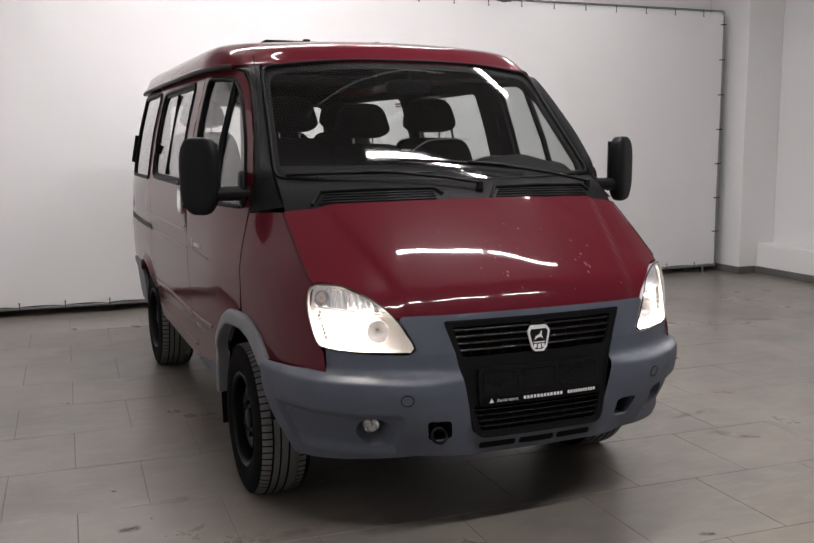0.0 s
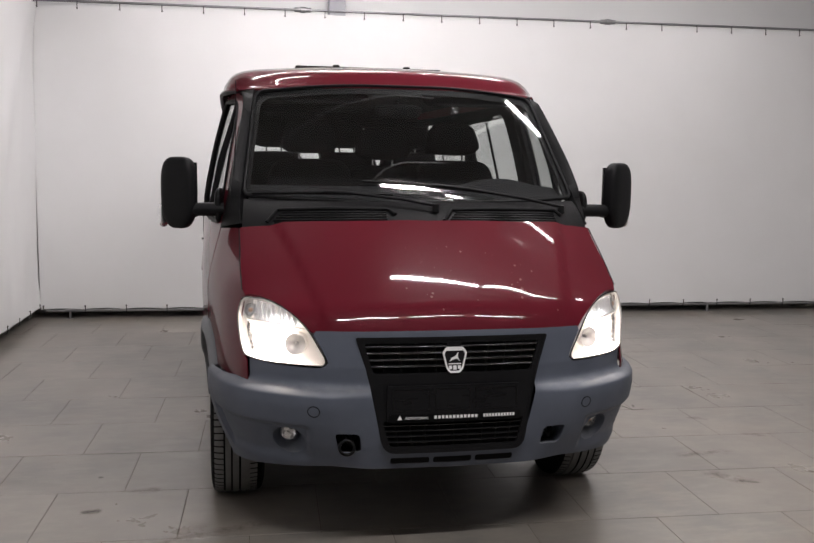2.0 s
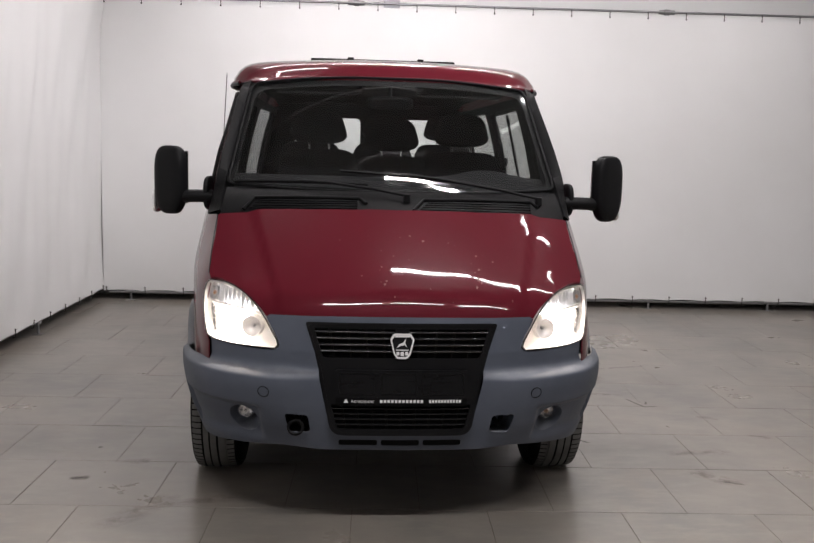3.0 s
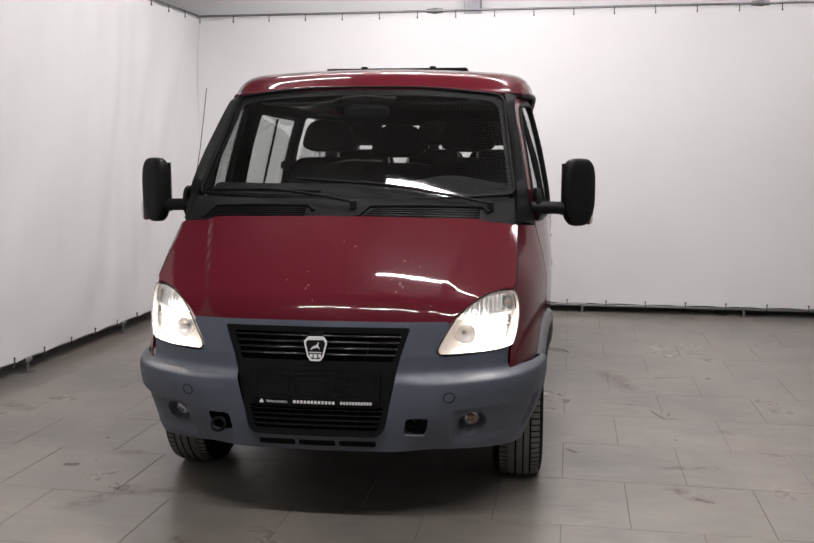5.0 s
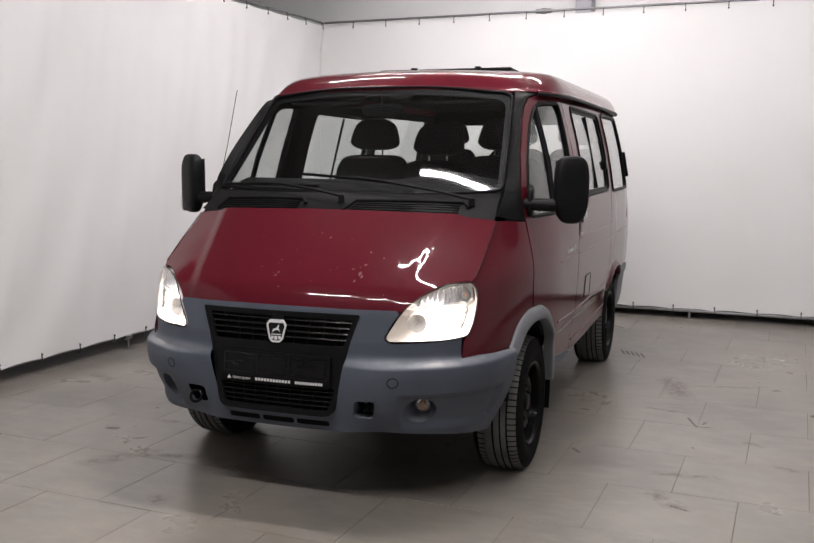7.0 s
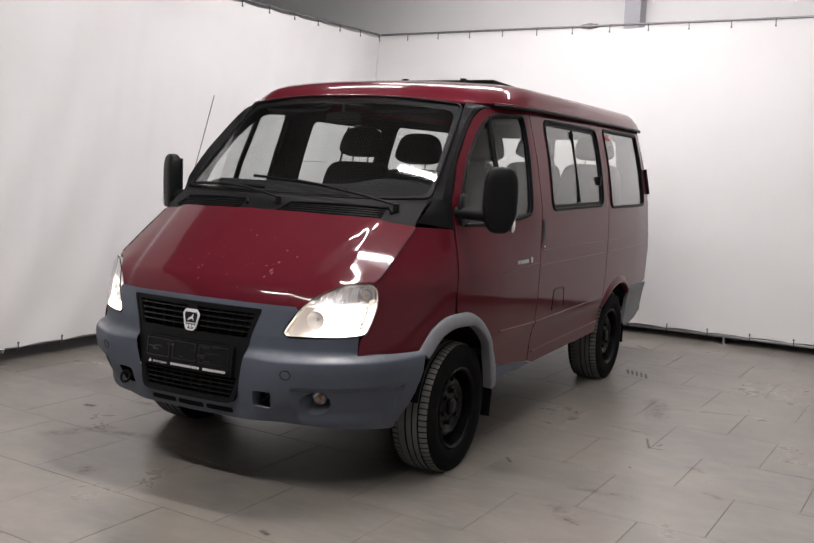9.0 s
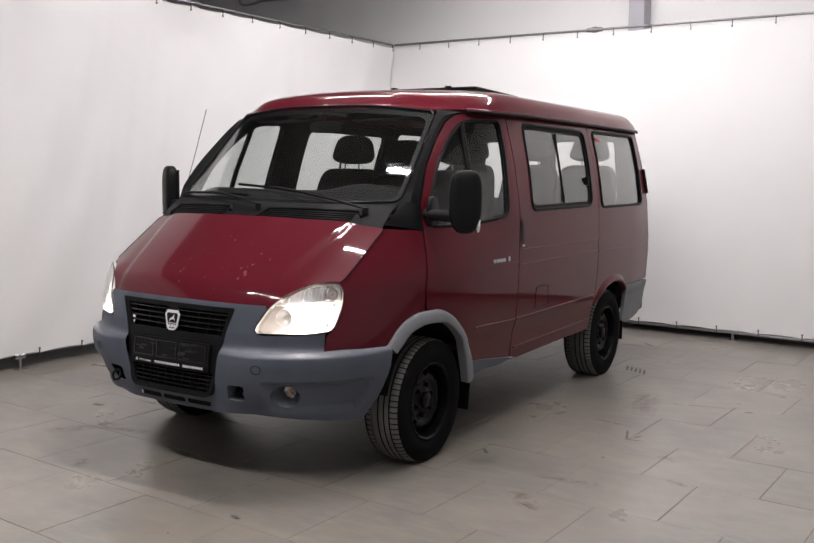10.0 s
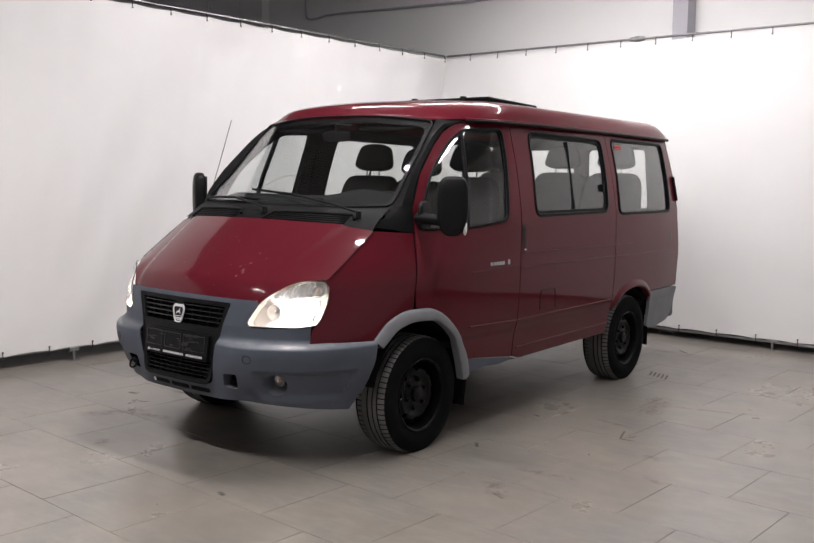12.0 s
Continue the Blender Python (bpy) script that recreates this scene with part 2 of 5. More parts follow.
def part(name, shape, mat, parent=None, label="", at=None):
    return link(name, make_mesh(name, shape[0], shape[1], mat, shape[2] if len(shape) > 2 else None), parent, at, label)


def thing(name, at, label, category, group="", kind=""):
    return tagged(link(name, None, None, at), label, category, group, kind)


def joined(*shapes):
    verts, faces, normals = [], [], []
    for s in shapes:
        n = len(verts)
        verts += list(s[0])
        faces += [tuple(i + n for i in q) for q in s[1]]
        normals += list(s[2]) if len(s) > 2 else []
    return (verts, faces, normals) if len(normals) == len(verts) else (verts, faces)


def moved(shape, m):
    return [tuple(m @ Vector(v)) for v in shape[0]], shape[1]


def mirrored(shape):
    out = [(-x, y, z) for x, y, z in shape[0]], [tuple(reversed(f)) for f in shape[1]]
    return (*out, [(-x, y, z) for x, y, z in shape[2]]) if len(shape) > 2 else out


def box(x0, x1, y0, y1, z0, z1, bevel=0.004):
    bm = bmesh.new()
    bmesh.ops.create_cube(bm, size=1)
    for v in bm.verts:
        v.co = ((x0 + x1) / 2 + v.co.x * (x1 - x0), (y0 + y1) / 2 + v.co.y * (y1 - y0), (z0 + z1) / 2 + v.co.z * (z1 - z0))
    if bevel:
        bmesh.ops.bevel(bm, geom=bm.edges[:], offset=bevel, segments=2, profile=0.5, affect="EDGES")
    out = [tuple(v.co) for v in bm.verts], [tuple(v.index for v in f.verts) for f in bm.faces]
    bm.free()
    return out


def tube(points, r, n=10, closed=False):
    """A round bar along points."""
    pts = [Vector(p) for p in points]
    verts, faces = [], []
    up = None
    for i, p in enumerate(pts):
        a, b = pts[max(i - 1, 0)], pts[min(i + 1, len(pts) - 1)]
        if closed:
            a, b = pts[i - 1], pts[(i + 1) % len(pts)]
        d = (b - a).normalized()
        if up is None:
            up = d.orthogonal()
        up = (up - d * up.dot(d)).normalized()
        side_ = d.cross(up)
        for k in range(n):
            c, s = math.cos(2 * math.pi * k / n), math.sin(2 * math.pi * k / n)
            verts.append(tuple(p + r * (c * up + s * side_)))
    m = len(pts)
    for i in range(m if closed else m - 1):
        for k in range(n):
            faces.append((i * n + k, i * n + (k + 1) % n, (i + 1) % m * n + (k + 1) % n, (i + 1) % m * n + k))
    if not closed:
        faces += [tuple(reversed(range(n))), tuple((m - 1) * n + k for k in range(n))]
    return verts, faces


def lathe(profile, n=48, axis="x"):
    """Turns a profile of (along, radius) round an axis."""
    verts, faces = [], []
    for a, r in profile:
        for k in range(n):
            c, s = math.cos(2 * math.pi * k / n) * r, math.sin(2 * math.pi * k / n) * r
            verts.append({"x": (a, c, s), "y": (s, a, c), "z": (c, s, a)}[axis])
    for i in range(len(profile) - 1):
        for k in range(n):
            faces.append((i * n + k, i * n + (k + 1) % n, (i + 1) * n + (k + 1) % n, (i + 1) * n + k))
    return verts, faces


def blob(x0, x1, y0, y1, z0, z1, power=3.5, n=20):
    """A padded block: a rounded box with soft sides."""
    verts, faces = [], []
    sp = lambda c: math.copysign(abs(c) ** (2 / power), c)
    for j in range(n + 1):
        a = math.pi * (j / n - 0.5)
        for i in range(2 * n):
            b = math.pi * i / n
            p = (sp(math.cos(a)) * sp(math.cos(b)), sp(math.cos(a)) * sp(math.sin(b)), sp(math.sin(a)))
            verts.append(((x0 + x1) / 2 + p[0] * (x1 - x0) / 2, (y0 + y1) / 2 + p[1] * (y1 - y0) / 2, (z0 + z1) / 2 + p[2] * (z1 - z0) / 2))
    for j in range(n):
        for i in range(2 * n):
            faces.append((j * 2 * n + i, j * 2 * n + (i + 1) % (2 * n), (j + 1) * 2 * n + (i + 1) % (2 * n), (j + 1) * 2 * n + i))
    return verts, faces


def rounded(points, r, n=5):
    """A closed outline with its corners rounded; r: one radius, or one for each corner."""
    out = []
    m = len(points)
    for i, p in enumerate(points):
        rr = r[i] if isinstance(r, (list, tuple)) else r
        p, a, b = Vector(p), Vector(points[i - 1]), Vector(points[(i + 1) % m])
        rr = min(rr, 0.48 * (a - p).length, 0.48 * (b - p).length)
        if rr < 1e-4:
            out.append(tuple(p))
            continue
        s, e = p + (a - p).normalized() * rr, p + (b - p).normalized() * rr
        for k in range(n + 1):
            t = k / n
            out.append(tuple((1 - t) ** 2 * s + 2 * t * (1 - t) * p + t * t * e))
    return out


def dense(outline, step):
    out = []
    for a, b in zip(outline, outline[1:] + outline[:1]):
        k = max(1, int(math.dist(a, b) / step))
        out += [(a[0] + (b[0] - a[0]) * i / k, a[1] + (b[1] - a[1]) * i / k) for i in range(k)]
    return out


def spline(points, step=0.03):
    """An open smooth line through a few points of a plane."""
    d = np.r_[0, np.cumsum([math.dist(a, b) for a, b in zip(points, points[1:])])]
    fx, fy = smooth(d, [p[0] for p in points]), smooth(d, [p[1] for p in points])
    k = max(2, int(d[-1] / step))
    return [(fx(d[-1] * i / k), fy(d[-1] * i / k)) for i in range(k + 1)]


def inside(px, py, poly):
    p = np.array(poly)
    q = np.roll(p, -1, axis=0)
    x, y = px[:, None], py[:, None]
    cut = (p[:, 1] > y) != (q[:, 1] > y)
    with np.errstate(divide="ignore", invalid="ignore"):
        at = (q[:, 0] - p[:, 0]) * (y - p[:, 1]) / (q[:, 1] - p[:, 1]) + p[:, 0]
    return ((cut & (x < at)).sum(1) % 2).astype(bool)


def near(px, py, poly, d):
    p = np.array(poly)
    out = np.zeros(len(px), bool)
    for a, b in p:
        out |= (px - a) ** 2 + (py - b) ** 2 < d * d
    return out


def sheet(outline, holes, f, step=0.03, thick=0.004, lip=0.0025, flip=False):
    """A panel cut from the surface f(u, v) along an outline with holes: outer skin, inner skin and edges."""
    from mathutils.geometry import delaunay_2d_cdt
    loops = [dense(list(o), step) for o in [outline, *holes]]
    us, vs = [p[0] for p in loops[0]], [p[1] for p in loops[0]]
    gu, gv = np.meshgrid(np.arange(min(us) + step / 2, max(us), step), np.arange(min(vs) + step / 2, max(vs), step))
    gu, gv = gu.ravel(), gv.ravel()
    ok = inside(gu, gv, loops[0])
    for h in loops[1:]:
        ok &= ~inside(gu, gv, h)
    for h in loops:
        ok &= ~near(gu, gv, h, step * 0.55)
    pts, edges = [], []
    for o in loops:
        n = len(pts)
        pts += [Vector(p) for p in o]
        edges += [(n + i, n + (i + 1) % len(o)) for i in range(len(o))]
    rim = len(pts)
    pts += [Vector((a, b)) for a, b in zip(gu[ok], gv[ok])]
    out, _, tris, *_ = delaunay_2d_cdt(pts, edges, [], 0, 1e-6)
    cu = np.array([sum(out[i].x for i in t) / 3 for t in tris])
    cv = np.array([sum(out[i].y for i in t) / 3 for t in tris])
    ok = inside(cu, cv, loops[0])
    for h in loops[1:]:
        ok &= ~inside(cu, cv, h)
    tris = [t if not flip else tuple(reversed(t)) for t, k in zip(tris, ok) if k]
    count = {}
    for t in tris:
        for a, b in zip(t, (*t[1:], t[0])):
            count[(a, b)] = 1
    border = [(a, b) for a, b in count if (b, a) not in count]
    on_rim = {i for e in border for i in e}
    top, low, up = [], [], []
    e = 1e-3
    for i, p in enumerate(out):
        c = Vector(f(p.x, p.y))
        n = ((Vector(f(p.x + e, p.y)) - Vector(f(p.x - e, p.y))).cross(Vector(f(p.x, p.y + e)) - Vector(f(p.x, p.y - e)))).normalized() * (-1 if flip else 1)
        top.append(c - n * (lip if i in on_rim else 0))
        low.append(c - n * thick)
        up.append(n)
    k = len(top)
    faces = [tuple(t) for t in tris] + [tuple(k + i for i in reversed(t)) for t in tris]
    verts, normals = top + low, up + [-n for n in up]
    edge, spot = {}, {}
    for a, b in border:
        d = (top[b] - top[a]).cross(up[a]).normalized()
        for i in (a, b):
            edge[i] = edge.get(i, Vector((0, 0, 0))) + d
    for i, d in edge.items():
        spot[i] = len(verts)
        d = d.normalized()
        verts += [top[i], low[i]]
        normals += [(d + up[i] * 0.5).normalized(), d]
    faces += [(spot[b], spot[a], spot[a] + 1, spot[b] + 1) for a, b in border]
    return [tuple(v) for v in verts], faces, [tuple(n) for n in normals]


# ---- the room ----
X0, X1, Y0, Y1, TOP = -7.05, 6.62, -9.0, 5.35, 4.6
# the van stands a little askew in the room: the room turns about the corner of its cloth backdrop
ROOM = Matrix.Translation((-2.66, 5.13, 0)) @ Matrix.Rotation(radians(-2.2), 4, "Z") @ Matrix.Translation((2.72, -4.93, 0))


def in_room(ob):
    """Turns a top-level thing, built along the axes, into the room's direction."""
    ob.matrix_basis = ROOM @ ob.matrix_basis
    WORLD[ob] = ROOM @ WORLD[ob]
    return ob


part("floor", box(X0 - 0.75, X1 + 0.3, Y0 - 0.4, Y1 + 0.45, -0.12, -0.003, 0), GROUT)
FLOOR = bpy.data.objects["floor"]
tagged(FLOOR, "grey stone-look tiled showroom floor with dirt marks", "floor", kind="structure")
WORLD[FLOOR] = Matrix()
# the ceiling is unseen; its grey sets the bounce light and reflections
tagged(part("ceiling", box(X0 - 0.2, X1 + 0.2, Y0 - 0.2, Y1 + 0.2, TOP, TOP + 0.15, 0), CEILING), "unseen dark grey ceiling closing the hall", "ceiling", kind="structure")
tagged(part("wall_north", box(X0, X1, Y1, Y1 + 0.2, 0, TOP, 0), WALL), "white painted wall behind the cloth backdrop", "wall", kind="structure")
tagged(part("wall_west", box(X0 - 0.2, X0, Y0, Y1 + 0.2, 0, TOP, 0), WEST_WALL), "lavender grey wall above the cloth backdrop", "wall", kind="structure")
tagged(part("wall_east", box(X1, X1 + 0.2, Y0, Y1 + 0.2, 0, TOP, 0), WALL), "white painted wall above a low ledge", "wall", kind="structure")
# unseen south wall, added to close the room and keep its reflections dark
tagged(part("wall_south", box(X0, X1, Y0 - 0.2, Y0, 0, TOP, 0), DARKENED_WALL), "unseen closing wall, darkened for a dim side of the hall", "wall", kind="structure")
tagged(part("ledge", box(6.37, X1 - 0.002, Y0 + 0.01, 4.645, 0.0, 0.36, 0.01), WALL), "low white painted ledge along the wall", "ledge", kind="structure")
tagged(part("pillar", box(6.11, X1 - 0.002, 4.65, Y1 - 0.002, 0, TOP - 0.002, 0.008), WALL), "square white painted pillar in the corner", "pillar", kind="structure")
tagged(part("column", box(0.12, 0.29, Y1 - 0.2, Y1 - 0.002, 0, TOP - 0.002, 0.006), COLUMN), "grey painted steel column on the wall", "column", kind="structure")
tagged(part("column", box(X0 + 0.002, -6.52, Y1 - 0.15, Y1 - 0.002, 0, TOP - 0.002, 0.006), WALL), "pale painted column in the corner of the hall", "column", kind="structure")
for i, (a, b) in enumerate((((X0, 6.11), (Y1 - 0.02, Y1 - 0.002)), ((X0 + 0.002, X0 + 0.02), (Y0, Y1 - 0.02)), ((6.35, 6.368), (Y0, 4.63)), ((6.09, 6.108), (4.63, Y1 - 0.02)), ((6.108, 6.35), (4.631, 4.649)))):
    tagged(part("baseboard", box(*a, *b, 0.001, 0.085, 0.003), SKIRT), "dark grey skirting tile along the wall", "baseboard", kind="structure")
# a cable run on the wall, over the backdrop
RUN = [(x, Y1 - 0.03, z) for x, z in spline([(-5.68, 4.55), (-5.68, 4.0), (-5.655, 3.925), (-5.58, 3.895), (-5.42, 3.90), (-5.28, 3.925), (-4.0, 3.885), (-2.4, 3.835), (0.05, 3.80)], 0.05)]
tagged(part("cable", tube(RUN, 0.017, 8), COLUMN), "grey cable run fixed to the wall", "cable")
tagged(part("cable", tube([(X0 + 0.02, 4.55, 3.0), (X0 + 0.02, 4.62, 4.55)], 0.010, 6), COLUMN), "thin dark cable hanging on the wall", "cable")


def strip_lamp(x, y, share, long):
    lamp = thing("ceiling_lamp_or_fill", pose(x, y, LAMP_Z), "long white LED strip lamp under the ceiling, several added as fill", "ceiling lamp", "ceiling strip lamps")
    m = WORLD[lamp]
    part("housing", box(-long / 2 - 0.02, long / 2 + 0.02, -0.05, 0.05, 0.0, 0.05), LAMP_BODY, lamp, at=m)
    d = part("diffuser", box(-long / 2, long / 2, -0.019, 0.019, -0.032, -0.001, 0.008), LED, lamp, "glowing white diffuser", at=m)
    for s in (-0.38 * long, 0.38 * long):
        part("hanger", tube([(s, 0, 0.05), (s, 0, TOP - LAMP_Z - 0.001)], 0.004, 6), STEEL, lamp, at=m)
    light = bpy.data.lights.new("strip_light", "AREA")
    light.shape, light.size, light.size_y, light.energy, light.color = "RECTANGLE", long, 0.036, LAMP_POWER * share, LAMP_COLOUR
    ob = link("strip_light", light, lamp, m @ pose(0, 0, -0.036))
    return lamp


for x, y, share, long in LAMPS:
    strip_lamp(x, y, share, long)


# ---- the cloth backdrop on its pipe frame ----
RAIL_Y, RAIL_X = 4.92, -2.72
CLOTH_TOP, CLOTH_LOW = 3.085, 0.108


def fold(u, v, seed, deep):
    """How far the hanging cloth stands off its plane."""
    a = noise.noise(Vector((u * 0.9 + v * 0.35, v * 0.25, seed))) * 0.030
    b = noise.noise(Vector((u * 2.6 + v * 1.1, v * 0.5, seed + 9))) * 0.010
    c = noise.noise(Vector((u * 6.5 + v * 0.8, v * 0.9, seed + 20))) * 0.003
    hold = min(1.0, (CLOTH_TOP - v) * 4, (v - CLOTH_LOW) * 4)
    return (a + b + c) * deep * max(0.0, hold)


def cloth(length, f, seed, deep):
    nu, nv = int(length / 0.05), 60
    verts, faces = [], []
    for j in range(nv + 1):
        v = CLOTH_LOW + (CLOTH_TOP - CLOTH_LOW) * j / nv
        for i in range(nu + 1):
            u = length * i / nu
            pull = 0.012 * abs(math.sin(math.pi * u / 0.40)) ** 0.7
            w = v - pull if j == nv else v + pull if j == 0 else v
            verts.append(f(u, w, fold(u, v, seed, deep)))
    for j in range(nv):
        for i in range(nu):
            a = j * (nu + 1) + i
            faces.append((a, a + 1, a + nu + 2, a + nu + 1))
    n = len(verts)
    thick = [f(0, 0, 0.0015)[k] - f(0, 0, 0)[k] for k in range(3)]
    verts += [tuple(v[k] - thick[k] for k in range(3)) for v in verts]
    faces += [tuple(n + i for i in reversed(q)) for q in faces]
    return verts, faces


def back_place(u, v, w):
    return (RAIL_X - 0.05 + u, RAIL_Y - 0.01 - w, v - 0.016 * (1 - (v - CLOTH_LOW) / 2.977))


def left_place(u, v, w):
    return (RAIL_X + 0.01 - 0.06 * (1 - (v - CLOTH_LOW) / 2.975) + w, RAIL_Y - 0.012 - u, v)


BACK_LONG, LEFT_LONG = 8.72, 12.5
tie_mesh = make_mesh("tie", *joined(tube([(0, 0, -0.045), (0, -0.006, 0.0), (0, 0.004, 0.028), (0, 0.02, 0.03)], 0.0045, 6), box(-0.008, 0.008, -0.010, -0.005, -0.042, -0.03, 0.001)), CORD)
for name, long, place, seed, deep, text in (("back", BACK_LONG, back_place, 3.0, 0.8, "white cloth backdrop stretched on a pipe frame behind the van"), ("left", LEFT_LONG, left_place, 31.0, 3.0, "white cloth backdrop with slanting folds beside the van")):
    c = thing("backdrop_curtain", Matrix.Translation(place(long / 2, 0.0, 0)), text, "curtain", "cloth backdrops")
    part("cloth", cloth(long, place, seed, deep), CURTAIN, c)
    turn = Matrix() if name == "back" else Matrix.Rotation(radians(90), 4, "Z")
    n = int(long / 0.40)
    for i in range(n + 1):
        u = 0.03 + i * 0.40
        x, y, z = place(min(u, long - 0.01), CLOTH_TOP, 0)
        link("tie", tie_mesh, c, Matrix.Translation((x, y, z)) @ turn)
        x, y, z = place(min(u, long - 0.01), CLOTH_LOW, 0)
        link("tie", tie_mesh, c, Matrix.Translation((x, y, z)) @ turn @ Matrix.Rotation(radians(180), 4, "Y"))

def lathe_along(x, y, z):
    """A screwed coupling: a wide nut between two tapered ends, on a rail along x."""
    return moved(lathe([(-0.085, 0.018), (-0.08, 0.023), (-0.03, 0.024), (-0.025, 0.031), (0.025, 0.031), (0.03, 0.024), (0.08, 0.023), (0.085, 0.018)], 16), pose(x, y, z))


frame_thing = thing("pipe_frame", pose(1.7, RAIL_Y, 0), "galvanised steel pipe frame holding a white backdrop", "pipe frame", "backdrop pipe frames")
xe = RAIL_X - 0.05 + BACK_LONG + 0.02
part("top_rail", tube([(RAIL_X, RAIL_Y + 0.012, 3.118), (xe, RAIL_Y + 0.012, 3.118)], 0.0125), STEEL, frame_thing)
part("bottom_rail", tube([(RAIL_X, RAIL_Y + 0.012, 0.080), (xe, RAIL_Y + 0.012, 0.080)], 0.017), STEEL, frame_thing)
part("post", tube([(xe, RAIL_Y + 0.012, 0.072), (xe, RAIL_Y + 0.012, 3.113)], 0.019), STEEL, frame_thing)
for i in range(7):
    part("tie", (lambda z: tube([(xe - 0.06, RAIL_Y - 0.012, z), (xe + 0.025, RAIL_Y - 0.015, z + 0.004)], 0.006, 6))(0.5 + i * 0.41), SEAL, frame_thing)
for x in (-2.49, -0.1, 1.42, 3.04, 4.35, 5.79):
    part("foot", joined(tube([(x, RAIL_Y, 0.0), (x, RAIL_Y, 0.085)], 0.013, 8), tube([(x - 0.045, RAIL_Y + 0.012, 0.088), (x + 0.045, RAIL_Y + 0.012, 0.088)], 0.026, 12), box(x - 0.04, x + 0.04, RAIL_Y - 0.04, RAIL_Y + 0.04, 0.0, 0.006, 0.002)), STEEL, frame_thing)
for x in (-0.16, 3.06):
    part("coupling", lathe_along(x, RAIL_Y + 0.012, 3.118), STEEL, frame_thing, "bright screwed pipe coupling")
frame_thing = thing("pipe_frame", pose(RAIL_X, 0, 0), "galvanised steel pipe frame holding a white backdrop", "pipe frame", "backdrop pipe frames")
part("top_rail", tube([(RAIL_X - 0.012, RAIL_Y - 0.03, 3.118), (RAIL_X - 0.012, RAIL_Y - LEFT_LONG, 3.118)], 0.0125), STEEL, frame_thing)
part("bottom_rail", tube([(RAIL_X - 0.075, RAIL_Y - 0.03, 0.115), (RAIL_X - 0.075, RAIL_Y - LEFT_LONG, 0.115)], 0.016), STEEL, frame_thing)
for y in (3.01, 1.46, -0.09, -1.64, -3.2, -4.8, -6.4):
    part("foot", joined(tube([(RAIL_X - 0.06, y, 0.0), (RAIL_X - 0.06, y, 0.1)], 0.013, 8), tube([(RAIL_X - 0.07, y - 0.045, 0.10), (RAIL_X - 0.07, y + 0.045, 0.10)], 0.026, 12), box(RAIL_X - 0.1, RAIL_X - 0.02, y - 0.04, y + 0.04, 0, 0.006, 0.002)), STEEL, frame_thing)


for ob in [o for o in WORLD if not o.parent and o is not FLOOR and not o.name.startswith("ceiling_lamp_or_fill")]:
    in_room(ob)


# ---- the van: front towards -y, front axle at y = 0 ----
VAN = thing("minibus", pose(0, 1.4, 0), "wine red passenger minibus with grey plastic bumpers and lit headlights", "van")
AXLE = 2.76


def both(name, shape, mat, parent=VAN, label=""):
    """A part on the left flank and its twin on the right."""
    a = part(name, shape, mat, parent, label)
    b = part(name, mirrored(shape), mat, parent, label)
    return a, b


def along(points, f, out=0.0):
    """Lays a line of (u, v) on a surface, standing out from it."""
    res = []
    for u, v in points:
        c = Vector(f(u, v))
        n = (Vector(f(u + 1e-3, v)) - c).cross(Vector(f(u, v + 1e-3)) - c).normalized()
        res.append(tuple(c + n * out))
    return res


def flush(f, out):
    """The surface f moved outwards along its normal."""
    def g(u, v):
        c = Vector(f(u, v))
        n = (Vector(f(u + 1e-3, v)) - c).cross(Vector(f(u, v + 1e-3)) - c).normalized()
        return tuple(c + n * out)
    return g


# outlines on the flank, as (y, z)
ARCH_OUT = spline([(-0.43, 0.708), (-0.31, 0.812), (-0.16, 0.857), (-0.02, 0.858), (0.11, 0.82), (0.22, 0.744), (0.335, 0.625), (0.42, 0.504), (0.456, 0.39)])
ARCH_IN = spline([(-0.375, 0.66), (-0.24, 0.762), (-0.11, 0.788), (0.035, 0.78), (0.165, 0.715), (0.265, 0.615), (0.335, 0.48), (0.375, 0.37)])
REAR_ARCH = spline([(2.335, 0.43), (2.385, 0.57), (2.485, 0.695), (2.62, 0.748), (2.76, 0.765), (2.90, 0.748), (3.03, 0.69), (3.10, 0.62), (3.14, 0.52), (3.15, 0.43)])
door_arch = [p for p in ARCH_OUT if p[0] > -0.08 and p[1] > 0.50]
fender_arch = [p for p in ARCH_OUT if p[0] < -0.125]
lamp_edge = [(-0.788, 0.80), (-0.764, 0.82), (-0.724, 0.88), (-0.692, 0.96), (-0.687, 1.02), (-0.692, 1.058)]
hood_seam = [(y, hood(0.834, y)[2]) for y in (-0.60, -0.50, -0.40)]
FENDER = [(-0.808, 0.718), *fender_arch, (-0.125, 0.862), (-0.118, 0.99), (-0.066, 1.29), (-0.318, 1.306), *reversed(hood_seam), *reversed(lamp_edge)]
DOOR = [(-0.105, 0.868), *door_arch, (0.44, 0.492), (0.70, 0.462), (0.945, 0.432), (0.955, 0.60), (0.957, 1.13), (0.998, 1.972), (0.60, 1.968), (0.47, 1.945), (0.36, 1.893), (0.24, 1.80), (0.07, 1.63), (-0.035, 1.43), (-0.052, 1.29), (-0.108, 0.99)]
